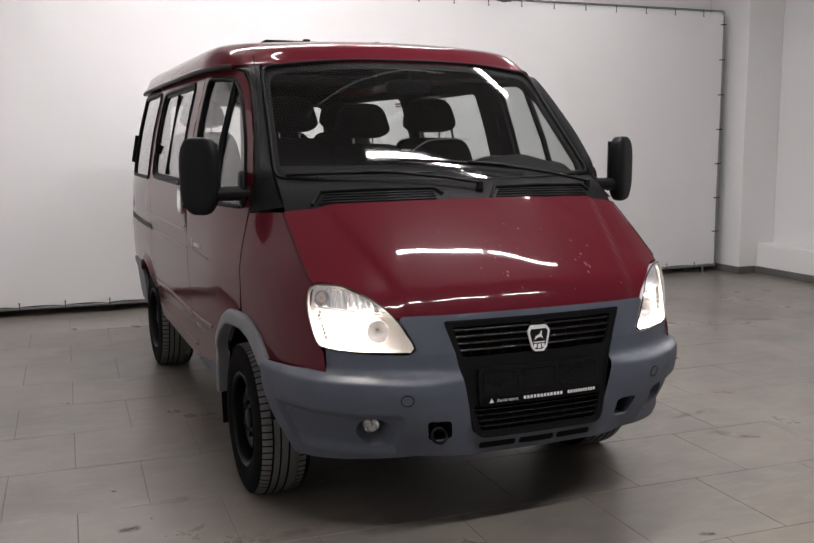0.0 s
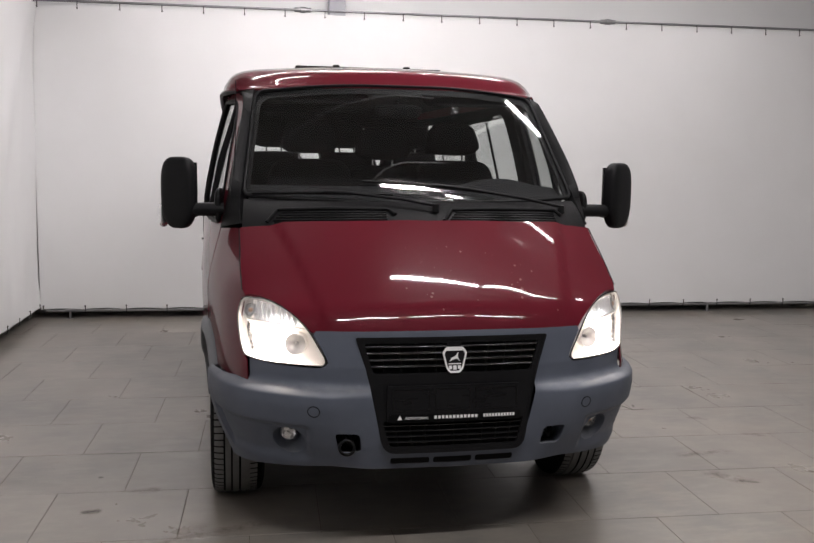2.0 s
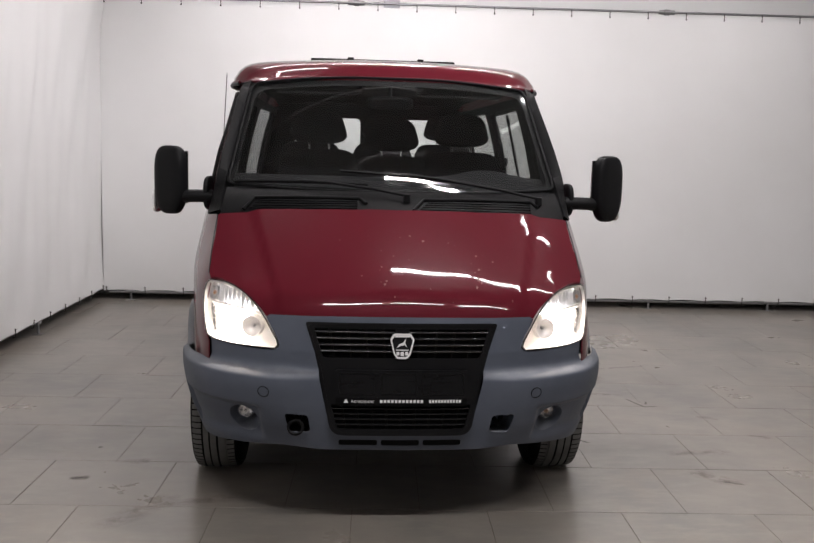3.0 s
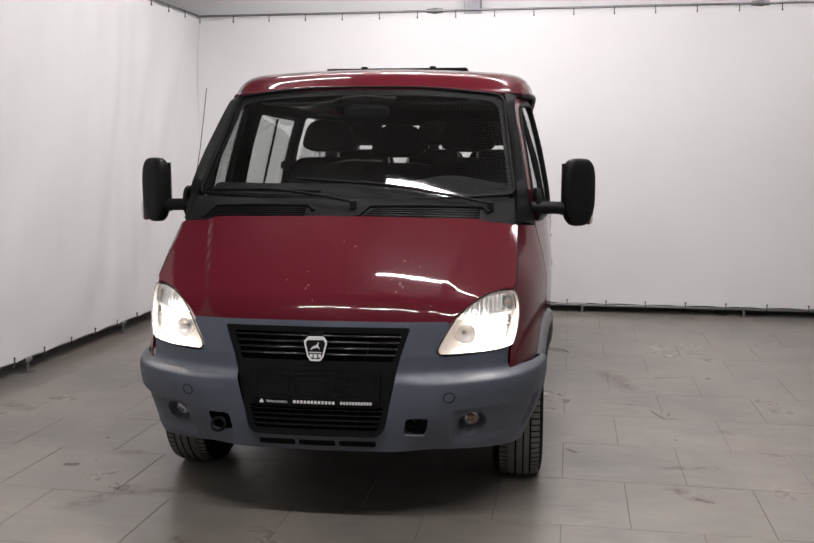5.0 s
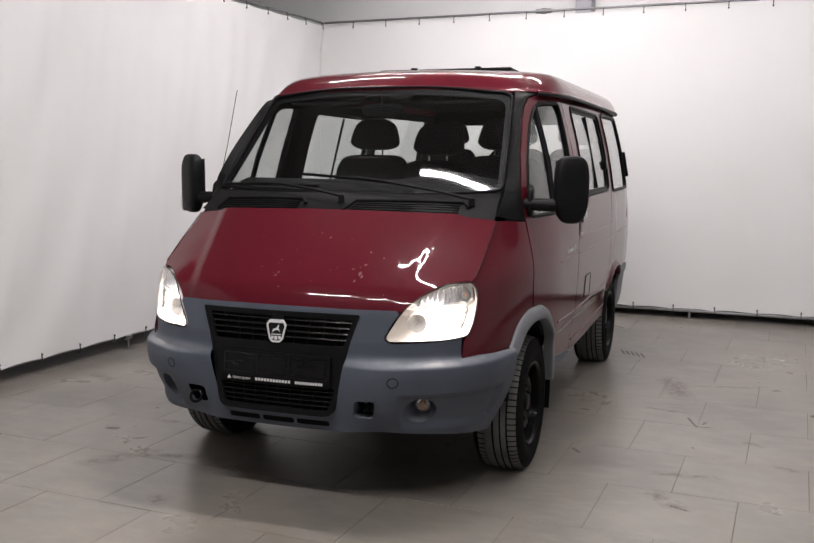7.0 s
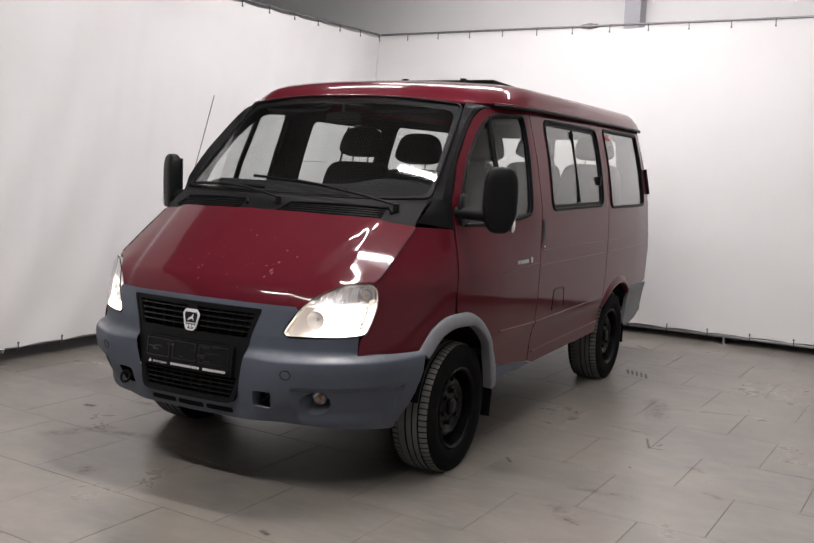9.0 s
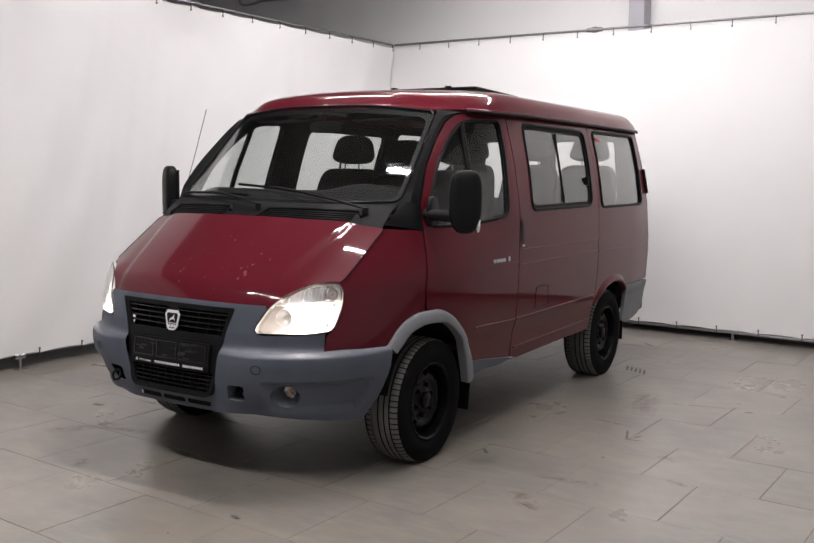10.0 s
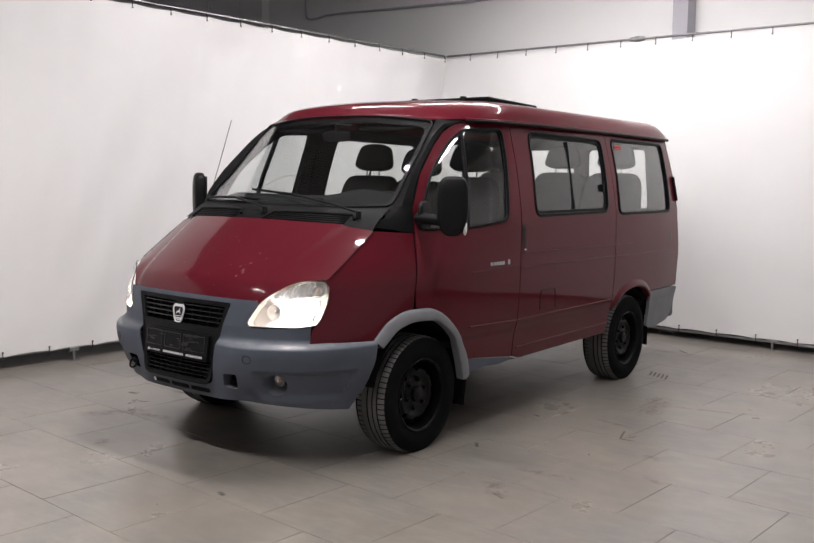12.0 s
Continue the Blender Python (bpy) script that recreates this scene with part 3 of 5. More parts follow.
DOOR_WINDOW = rounded([(0.018, 1.312), (0.035, 1.43), (0.155, 1.645), (0.37, 1.826), (0.535, 1.918), (0.90, 1.935), (0.885, 1.76), (0.815, 1.352), (0.42, 1.310)], [0.03, 0.1, 0.2, 0.2, 0.1, 0.05, 0.1, 0.05, 0.3])
MID_PANEL = [(0.963, 0.432), (1.05, 0.41), (2.345, 0.43), *[p for p in REAR_ARCH if p[0] < 2.36], (2.365, 0.60), (2.365, 1.985), (1.006, 1.978), (0.965, 1.13)]
MID_WINDOW = rounded([(1.155, 1.372), (1.215, 1.932), (2.275, 1.922), (2.225, 1.382)], 0.07)
QUARTER = [(2.372, 0.60), *[p for p in REAR_ARCH if p[0] > 2.39 and p[1] > 0.60], (3.10, 0.70), (3.705, 0.70), (3.715, 1.0), (3.69, 1.60), (3.665, 1.985), (2.372, 1.985)]
QUARTER_WINDOW = rounded([(2.425, 1.364), (2.455, 1.937), (3.505, 1.938), (3.48, 1.364)], 0.06)

for name, shape, holes in (("front_fender", FENDER, []), ("front_door", DOOR, [DOOR_WINDOW]), ("side_panel", MID_PANEL, [MID_WINDOW]), ("rear_quarter_panel", QUARTER, [QUARTER_WINDOW])):
    skin = sheet(shape, holes, side, 0.035, 0.007)
    trim = sheet(shape, holes, flush(side, -0.009), 0.07, 0.024)
    pair = both(name, skin, PAINT)
    for k, ob in enumerate(pair):
        if name != "front_fender":
            part("inner_trim", mirrored(trim) if k else trim, INSIDE, ob, "dark inner trim panel")
        for h in holes:
            pane = sheet(h, [], flush(side, -0.010), 0.07, 0.004)
            w = part("window_glass", mirrored(pane) if k else pane, GLASS, ob, "clear side window pane")
            w.visible_shadow = False
            for r, out, width in ((0.011, 0.0, 0.0),):
                ring = tube(along(dense(h, 0.03), side, -0.003), r if name == "front_door" else 0.0115, 8, True)
                part("window_seal", mirrored(ring) if k else ring, SEAL, ob, "black rubber window seal")
        if name == "front_door":
            bar = tube(along([(0.515, 1.905), (0.455, 1.60), (0.40, 1.315)], side, -0.006), 0.017, 8)
            part("window_divider", mirrored(bar) if k else bar, SEAL, ob)
        if name == "side_panel":
            frame_ = sheet(rounded([(1.163, 1.380), (1.222, 1.925), (2.268, 1.915), (2.218, 1.389)], 0.065), [rounded([(1.186, 1.402), (1.242, 1.904), (2.246, 1.894), (2.197, 1.411)], 0.055)], flush(side, -0.004), 0.03, 0.008)
            part("window_frame", mirrored(frame_) if k else frame_, SEAL, ob)
            bar = tube(along([(1.735, 1.89), (1.70, 1.41)], side, -0.004), 0.009, 8)
            part("window_divider", mirrored(bar) if k else bar, SEAL, ob)
            catch = box(-0.012, 0.012, -0.015, 0.015, -0.03, 0.03)
            catch = moved(catch, Matrix.Translation(side(2.175, 1.56)))
            part("window_catch", mirrored(catch) if k else catch, SEAL, ob)

# swage lines pressed into the flanks
for k in (0, 1):
    for name, line in (("swage_line", [(1.0, 1.126), (1.7, 1.126), (2.36, 1.122)]), ("swage_line", [(0.40, 1.036), (0.95, 1.052)]), ("swage_line", [(2.38, 1.122), (2.7, 1.12)]), ("swage_line", [(0.968, 1.034), (1.7, 1.034), (2.36, 1.033)]), ("swage_line", [(2.38, 1.033), (3.0, 1.032), (3.60, 1.030)]), ("swage_line", [(0.40, 0.698), (0.95, 0.681)]), ("swage_line", [(0.968, 0.681), (1.7, 0.688), (2.33, 0.692)]), ("swage_line", [(1.0, 0.488), (1.7, 0.497), (2.34, 0.508)])):
        t_ = tube(along(spline(line, 0.1), side, 0.0006), 0.0034 if line[0][1] > 0.9 else 0.006, 8)
        part(name, mirrored(t_) if k else t_, PAINT, VAN)
flap = rounded([(1.24, 0.72), (1.235, 0.86), (1.43, 0.862), (1.455, 0.72)], [0.01, 0.03, 0.03, 0.01])
part("fuel_flap", sheet(flap, [], flush(side, 0.003), 0.03, 0.005), PAINT, VAN)
part("fuel_flap_gap", tube(along(dense(flap, 0.03), side, 0.0012), 0.0028, 6, True), SEAL, VAN)
for k in (0, 1):
    h_ = joined(sheet(rounded([(0.976, 1.168), (0.976, 1.315), (1.018, 1.315), (1.018, 1.168)], 0.01), [], flush(side, 0.004), 0.02, 0.006))
    part("door_handle", mirrored(h_) if k else h_, BLACK, VAN, "black recessed door handle")
    l_ = tube(along([(0.985, 1.15), (1.012, 1.15)], side, 0.005), 0.006, 8)
    part("door_lock", mirrored(l_) if k else l_, CHROME, VAN)
    # lettered badge, drawn as plain bars
    bars = [sheet(rounded([(a, 1.066), (a, 1.088), (a + w, 1.088), (a + w, 1.066)], 0.008), [], flush(side, 0.004), 0.02, 0.004) for a, w in ((0.60, 0.03), (0.638, 0.026), (0.668, 0.03), (0.702, 0.026), (0.732, 0.03))]
    bars.append(sheet(rounded([(0.80, 1.063), (0.80, 1.097), (0.825, 1.097), (0.825, 1.063)], 0.012), [], flush(side, 0.004), 0.02, 0.004))
    b_ = joined(*bars)
    part("badge", mirrored(b_) if k else b_, BADGE, VAN, "small chrome badge of plain bars")
    r_ = sheet(rounded([(3.50, 1.10), (3.50, 1.19), (3.53, 1.19), (3.53, 1.10)], 0.004), [], flush(side, 0.003), 0.02, 0.004)
    part("hinge_cover", mirrored(r_) if k else r_, BLACK, VAN)
    g_ = tube(along([(3.64, 1.66), (3.655, 1.45)], side, 0.012), 0.014, 8)
    part("rear_hinge", mirrored(g_) if k else g_, SEAL, VAN)
# the sliding door's rail on the right flank
part("door_rail", mirrored(sheet(rounded([(2.30, 1.02), (2.30, 1.055), (3.60, 1.06), (3.60, 1.025)], 0.008), [], flush(side, 0.006), 0.03, 0.01)), BLACK, VAN, "black rail of the sliding door")

# wheel arch flares of grey plastic
def evenly(line, n):
    """A line cut into n equal steps."""
    d = np.r_[0, np.cumsum([math.dist(p, q) for p, q in zip(line, line[1:])])]
    at = np.linspace(0, d[-1], n + 1)
    return list(zip(np.interp(at, d, [p[0] for p in line]), np.interp(at, d, [p[1] for p in line])))


def flare():
    """A wheel arch flare: a rounded lip between the arch's outer and inner lines, turned in at its edge."""
    n = 44
    outer, inner = evenly(ARCH_OUT, n), evenly(ARCH_IN, n)
    rows = []
    for t, out in ((0.0, -0.004), (0.02, 0.005), (0.10, 0.014), (0.35, 0.021), (0.70, 0.025), (0.93, 0.024), (0.99, 0.019), (1.0, 0.010), (1.0, -0.03)):
        pts = [(o[0] + (i[0] - o[0]) * t, o[1] + (i[1] - o[1]) * t) for o, i in zip(outer, inner)]
        rows.append(along(pts, side, out))
    verts = [p for row in rows for p in row]
    faces = [(j * (n + 1) + i, (j + 1) * (n + 1) + i, (j + 1) * (n + 1) + i + 1, j * (n + 1) + i + 1) for j in range(len(rows) - 1) for i in range(n)]
    return verts, faces


def arch_lip():
    """The pressed lip round the rear wheel's opening, swelling out of the flank."""
    line = [p for p in REAR_ARCH if p[1] > 0.58 and p[0] < 3.09]
    n = len(line)
    rows = []
    for grow, out in ((0.060, -0.002), (0.046, 0.004), (0.030, 0.014), (0.014, 0.021), (0.003, 0.020), (-0.003, 0.012), (-0.004, -0.03)):
        pts = []
        for i, (y, z) in enumerate(line):
            (ya, za), (yb, zb) = line[max(i - 1, 0)], line[min(i + 1, n - 1)]
            l = math.hypot(yb - ya, zb - za)
            pts.append((y - (zb - za) / l * grow, z + (yb - ya) / l * grow))
        rows.append([along([p], side, out * (0.15 + 0.85 * ease((p[1] - 0.56) / 0.16)))[0] for p in pts])
    verts = [p for row in rows for p in row]
    return verts, [(j * n + i, (j + 1) * n + i, (j + 1) * n + i + 1, j * n + i + 1) for j in range(len(rows) - 1) for i in range(n - 1)]


both("arch_lip", arch_lip(), PAINT, VAN, "wine red pressed lip of the rear wheel arch")
both("wheel_arch_flare", flare(), DUSTY, VAN, "dusty grey plastic wheel arch flare")
sill = [(0.43, 0.49), (0.455, 0.40), (0.62, 0.412), (0.80, 0.402), (0.93, 0.412), (1.02, 0.408), (0.945, 0.428), (0.70, 0.458)]
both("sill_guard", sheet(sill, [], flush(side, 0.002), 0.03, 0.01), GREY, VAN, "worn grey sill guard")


def wheel_well(y0):
    verts, faces = [], []
    for i in range(25):
        a = math.pi * (0.06 + 1.04 * i / 24)
        for x in (0.50, 0.93):
            verts.append((x, y0 - 0.42 * math.cos(a), 0.36 + 0.42 * math.sin(a)))
    for i in range(24):
        faces.append((2 * i, 2 * i + 1, 2 * i + 3, 2 * i + 2))
    n = len(verts)
    verts.append((0.50, y0, 0.36))
    faces += [(n, 2 * i, 2 * i + 2) for i in range(24)]
    return verts, faces


for y in (0.0, AXLE):
    both("wheel_well", wheel_well(y), INSIDE)
both("mudflap", moved(box(0.70, 0.965, -0.004, 0.004, -0.12, 0.12), Matrix.Translation((0, 0.43, 0.315)) @ Matrix.Rotation(radians(-8), 4, "X")), RUBBER, VAN, "black rubber mudflap")
both("mudflap", moved(box(0.72, 0.96, -0.004, 0.004, -0.11, 0.11), Matrix.Translation((0, 3.17, 0.33))), RUBBER, VAN, "black rubber mudflap")
part("underbody", joined(box(-0.80, 0.80, -0.55, 3.6, 0.42, 0.56, 0.02), box(-0.42, 0.42, -0.45, 3.4, 0.31, 0.43, 0.03)), INSIDE, VAN)
part("front_axle", joined(tube([(-0.78, 0, 0.32), (0.78, 0, 0.32)], 0.045), moved(lathe([(-0.14, 0.02), (-0.12, 0.10), (0.0, 0.14), (0.12, 0.10), (0.14, 0.02)], 20), pose(0.2, 0, 0.31))), INSIDE, VAN)
part("rear_axle", joined(tube([(-0.78, AXLE, 0.33), (0.78, AXLE, 0.33)], 0.05), moved(lathe([(-0.16, 0.02), (-0.13, 0.12), (0.0, 0.16), (0.13, 0.12), (0.16, 0.02)], 20), pose(0.0, AXLE, 0.32))), INSIDE, VAN)

# ---- wheels ----
R = 0.352
HUB_Z = 0.338


def tyre_shape():
    half = [(0.0, R), (0.013, R), (0.0135, R - 0.008), (0.020, R - 0.008), (0.0205, R - 0.0005), (0.046, R - 0.001), (0.0465, R - 0.009), (0.054, R - 0.009), (0.0545, R - 0.002), (0.082, R - 0.006), (0.096, R - 0.013), (0.105, R - 0.030), (0.112, R - 0.065), (0.113, R - 0.09), (0.106, R - 0.12), (0.098, R - 0.135), (0.095, R - 0.142)]
    return [(-a, r) for a, r in reversed(half)] + half[1:]


def sipe(a, r, k):
    """Whether a place on the tyre lies in one of the cuts across its shoulder."""
    return abs(a) > 0.068 and r > R - 0.02 and k % 10 == 0


def tyre():
    n = 700
    prof = tyre_shape()
    verts, faces = lathe(prof, n)
    out = []
    for i, (a, r) in enumerate(prof):
        for k in range(n):
            x, y, z = verts[i * n + k]
            cut = 1.0
            if sipe(a, r, k):
                cut = (r - 0.005) / r
            out.append((x * (1.22 if a < 0 else 1.0), y * cut, z * cut))
    out = [(x, y, max(z, -HUB_Z)) for x, y, z in out]
    return out, faces


def tread_only(shape, keep):
    """Splits the tread band from the side walls by radius."""
    v, f = shape
    prof = tyre_shape()
    # grooves and cuts join the dark rubber: their shade put into the colour
    cut = {i * 700 + k for i, (a, r) in enumerate(prof) for k in range(700) if sipe(a, r, k)}

    def raised(q):
        if any(i in cut for i in q):
            return False
        mid = sum(abs(v[i][0]) for i in q) / len(q)
        low = min(math.hypot(v[i][1], v[i][2]) for i in q)
        return low > R - 0.004 - (0.016 if mid > 0.056 else 0.0) and mid < 0.105
    pick = [q for q in f if (raised(q)) == keep]
    used = sorted({i for q in pick for i in q})
    where = {a: b for b, a in enumerate(used)}
    return [v[i] for i in used], [tuple(where[i] for i in q) for q in pick]


def disc_depth(r):
    """How far the steel disc of the wheel stands in from its rim, by radius."""
    return smooth((0.0, 0.05, 0.075, 0.10, 0.135, 0.16, 0.18, 0.20), (-0.012, -0.012, -0.020, -0.022, -0.006, -0.018, -0.052, -0.06))(r)


def disc(u, v):
    return (disc_depth(math.hypot(u, v)), u, v)


def ring(cx, cy, rx, ry=None, n=20):
    return [(cx + rx * math.cos(2 * math.pi * k / n), cy + (ry or rx) * math.sin(2 * math.pi * k / n)) for k in range(n)]


WHOLE_TYRE = tyre()
SIDEWALL, TREAD_BAND = make_mesh("tyre", *tread_only(WHOLE_TYRE, False), RUBBER), make_mesh("tread", *tread_only(WHOLE_TYRE, True), TREAD)
HOLES = [ring(0.155 * math.cos(a), 0.155 * math.sin(a), 0.017, 0.017, 12) for a in [2 * math.pi * k / 8 for k in range(8)]]
disc_shape = sheet(ring(0, 0, 0.198, n=60), HOLES, disc, 0.02, 0.004)
DISC = make_mesh("disc", disc_shape[0], disc_shape[1], GLOSS_BLACK, disc_shape[2])
RIM = make_mesh("rim", *lathe([(0.098, 0.212), (0.103, 0.218), (0.107, 0.214), (0.104, 0.206), (0.09, 0.198), (0.03, 0.195), (0.01, 0.185), (-0.09, 0.18), (-0.1, 0.21)], 60), GLOSS_BLACK)
HUB = make_mesh("hub_cap", *lathe([(-0.02, 0.05), (0.018, 0.047), (0.026, 0.04), (0.028, 0.0)], 32), GLOSS_BLACK)
NUT = make_mesh("wheel_nut", *lathe([(0.0, 0.013), (0.016, 0.012), (0.02, 0.007), (0.021, 0.0)], 6), GLOSS_BLACK)


def wheel(x, y, sign):
    m = pose(x * sign, y, HUB_Z, 0, 0, 0 if sign > 0 else 180)
    w = link("wheel", TREAD_BAND, VAN, m, "black steel wheel with dusty road tyre")
    for name, data, off in (("tyre", SIDEWALL, 0), ("rim", RIM, 0), ("disc", DISC, 0.075), ("hub_cap", HUB, 0.055)):
        link(name, data, w, m @ pose(off, 0, 0))
    for k in range(6):
        a = math.pi * k / 3 + 0.3
        link("wheel_nut", NUT, w, m @ pose(0.053, 0.085 * math.cos(a), 0.085 * math.sin(a)))


for x, y in ((0.858, -0.015), (0.872, AXLE - 0.03)):
    for s_ in (1, -1):
        wheel(x, y, s_)

# ---- nose: bumper, grille, lamps ----
LAMP = spline([(0.53, 0.805), (0.515, 0.822), (0.541, 0.873), (0.592, 0.948), (0.677, 1.015), (0.793, 1.052), (0.878, 1.052), (0.925, 1.021), (0.94, 0.965), (0.925, 0.88), (0.89, 0.82), (0.727, 0.807), (0.53, 0.805)], 0.02)[:-1]
lamp_low = spline([(0.868, 0.812), (0.727, 0.801), (0.545, 0.797), (0.508, 0.818), (0.535, 0.876), (0.568, 0.925)], 0.02)
right_half = [(0.26, 0.385), (0.50, 0.385), (0.80, 0.365), (1.12, 0.335), (1.19, 0.45), (1.235, 0.60), (1.25, 0.716), (1.04, 0.723), (0.864, 0.732), *lamp_low, (0.555, 0.942), (0.30, 0.946)]
BUMPER = [(0.0, 0.385), *right_half, (0.0, 0.947), *[(-a, b) for a, b in reversed(right_half)]]
GRILLE = rounded([(-0.397, 0.922), (-0.345, 0.758), (-0.288, 0.462), (0.288, 0.462), (0.345, 0.758), (0.397, 0.922)], [0.012, 0.1, 0.05, 0.05, 0.1, 0.012])
TOW = [rounded([(s_ * 0.372, 0.462), (s_ * 0.378, 0.540), (s_ * 0.472, 0.544), (s_ * 0.462, 0.456)], 0.018) for s_ in (1, -1)]
FOG = [ring(s_ * 0.672, 0.493, 0.074, 0.060, 28) for s_ in (1, -1)]
SLOTS = [rounded([(a, 0.405), (a, 0.432), (b, 0.432), (b, 0.405)], 0.010) for a, b in ((-0.255, -0.095), (-0.08, 0.08), (0.095, 0.255))]
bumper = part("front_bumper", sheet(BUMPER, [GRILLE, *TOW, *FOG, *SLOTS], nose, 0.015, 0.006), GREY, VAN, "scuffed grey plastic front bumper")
# added black sheets stand in for the shade behind slots and openings
part("slot_backing", sheet([(-0.29, 0.368), (0.29, 0.368), (0.29, 0.455), (-0.29, 0.455)], [], flush(nose, -0.035), 0.04, 0.006), SEAL, bumper)
part("bumper_backing", sheet([(-0.52, 0.40), (0.52, 0.40), (0.52, 0.945), (-0.52, 0.945)], [], flush(nose, -0.13), 0.08, 0.01), SEAL, bumper)
for s_ in (1, -1):
    fl = FOG[0 if s_ > 0 else 1]
    n = len(fl)
    back = ring(s_ * 0.690, 0.493, 0.044, 0.040, 28)
    v = along(fl, nose, -0.004) + along(back, nose, -0.072) + [tuple(Vector(along([(s_ * 0.690, 0.493)], nose, -0.076)[0]))]
    f_ = [(i, n + i, n + (i + 1) % n, (i + 1) % n) for i in range(n)] + [(n + i, 2 * n, n + (i + 1) % n) for i in range(n)]
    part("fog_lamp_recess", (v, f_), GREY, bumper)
    c = Vector(along([(s_ * 0.693, 0.495)], nose, -0.042)[0])
    nrm = ((Vector(along([(s_ * 0.693, 0.495)], nose, 0.0)[0]) - c).normalized() + Vector((0, -0.9, 0))).normalized()
    m = Matrix.Translation(c) @ nrm.to_track_quat("Z", "Y").to_matrix().to_4x4()
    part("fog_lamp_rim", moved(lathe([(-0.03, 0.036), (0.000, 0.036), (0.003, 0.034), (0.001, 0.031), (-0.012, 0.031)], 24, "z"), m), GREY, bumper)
    fog = part("fog_lamp", moved(lathe([(0.0, 0.031), (-0.006, 0.028), (-0.016, 0.020), (-0.022, 0.008), (-0.023, 0.0)], 24, "z"), m), FLUTED, bumper, "small round fog lamp with a yellowed bulb")
    part("fog_lens", moved(lathe([(-0.002, 0.031), (0.005, 0.028), (0.011, 0.018), (0.014, 0.008), (0.0145, 0.0)], 24, "z"), m), LENS, bumper, "domed clear lens").visible_shadow = False
    part("fog_bulb", moved(blob(-0.010, 0.010, -0.010, 0.010, -0.022, 0.002, 2.2, 8), m), AMBER if s_ > 0 else CHROME, bumper)
    sensor = ring(s_ * 0.548, 0.638, 0.0215, 0.0215, 24)
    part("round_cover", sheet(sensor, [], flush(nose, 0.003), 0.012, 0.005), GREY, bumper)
    part("cover_gap", tube(along(sensor, nose, 0.0008), 0.0018, 6, True), SEAL, bumper)
    hole = dense(TOW[0 if s_ > 0 else 1], 0.03)
    q = len(hole)
    mid_ = (s_ * 0.42, 0.50)
    rims = along(hole, nose, -0.004) + [tuple(Vector(p) + Vector((0, 0.09, 0))) for p in along(hole, nose, -0.004)] + [tuple(Vector(along([mid_], nose, 0)[0]) + Vector((0, 0.09, 0)))]
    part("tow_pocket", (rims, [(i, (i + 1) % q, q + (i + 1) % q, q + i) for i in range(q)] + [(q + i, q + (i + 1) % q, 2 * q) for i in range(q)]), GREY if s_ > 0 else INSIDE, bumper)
    part("tow_bracket", tube([along([(s_ * 0.40, 0.50)], nose, -0.06)[0], along([(s_ * 0.42, 0.48)], nose, -0.03)[0], along([(s_ * 0.44, 0.50)], nose, -0.06)[0]], 0.012, 8), GLOSS_BLACK, bumper)
# towing eye hanging out of the right opening
eye_c = Vector(nose(-0.43, 0.487, 0.0))
part("towing_eye", tube([tuple(eye_c + Vector((0.03 * math.cos(a), -0.012 + 0.012 * math.sin(a), 0.026 * math.sin(a)))) for a in [2 * math.pi * k / 16 for k in range(16)]], 0.007, 8, True), GLOSS_BLACK, bumper, "black steel towing eye")

grille = part("grille", sheet(rounded([(-0.385, 0.912), (-0.336, 0.758), (-0.28, 0.472), (0.28, 0.472), (0.336, 0.758), (0.385, 0.912)], [0.012, 0.1, 0.05, 0.05, 0.1, 0.012]), [rounded([(-0.362, 0.898), (-0.325, 0.778), (0.325, 0.778), (0.362, 0.898)], 0.012), rounded([(-0.292, 0.59), (-0.262, 0.487), (0.262, 0.487), (0.292, 0.59)], 0.015)], flush(grille_face, 0.0), 0.025, 0.02), BLACK, VAN, "black plastic grille")
part("grille_surround", sheet(GRILLE, [rounded([(-0.383, 0.911), (-0.334, 0.758), (-0.278, 0.473), (0.278, 0.473), (0.334, 0.758), (0.383, 0.911)], [0.012, 0.1, 0.05, 0.05, 0.1, 0.012])], flush(grille_face, 0.004), 0.02, 0.012), BLACK, grille)


def slat(z, half, tall, deep):
    pts = [(-half + 2 * half * i / 16, z) for i in range(17)]
    verts, faces = [], []
    rim = [(tall * 0.62 * math.sin(a), -deep - 0.006 + 0.009 * math.cos(a) - 0.25 * tall * math.sin(a)) for a in [2 * math.pi * k / 10 for k in range(10)]]
    for dz, o in rim:
        verts += [tuple(Vector(p) + Vector((0, 0, dz))) for p in along(pts, grille_face, o)]
    for k in range(10):
        for i in range(16):
            a, b = k * 17 + i, (k + 1) % 10 * 17 + i
            faces.append((a, b, b + 1, a + 1))
    return verts, faces


for i in range(4):
    z = 0.884 - i * 0.0262
    part("slat", slat(z, 0.362 - i * 0.009, 0.010, 0.010), SLAT, grille)
for i in range(4):
    z = 0.572 - i * 0.022
    part("slat", slat(z, 0.287 - i * 0.006, 0.008, 0.008), SLAT, grille)
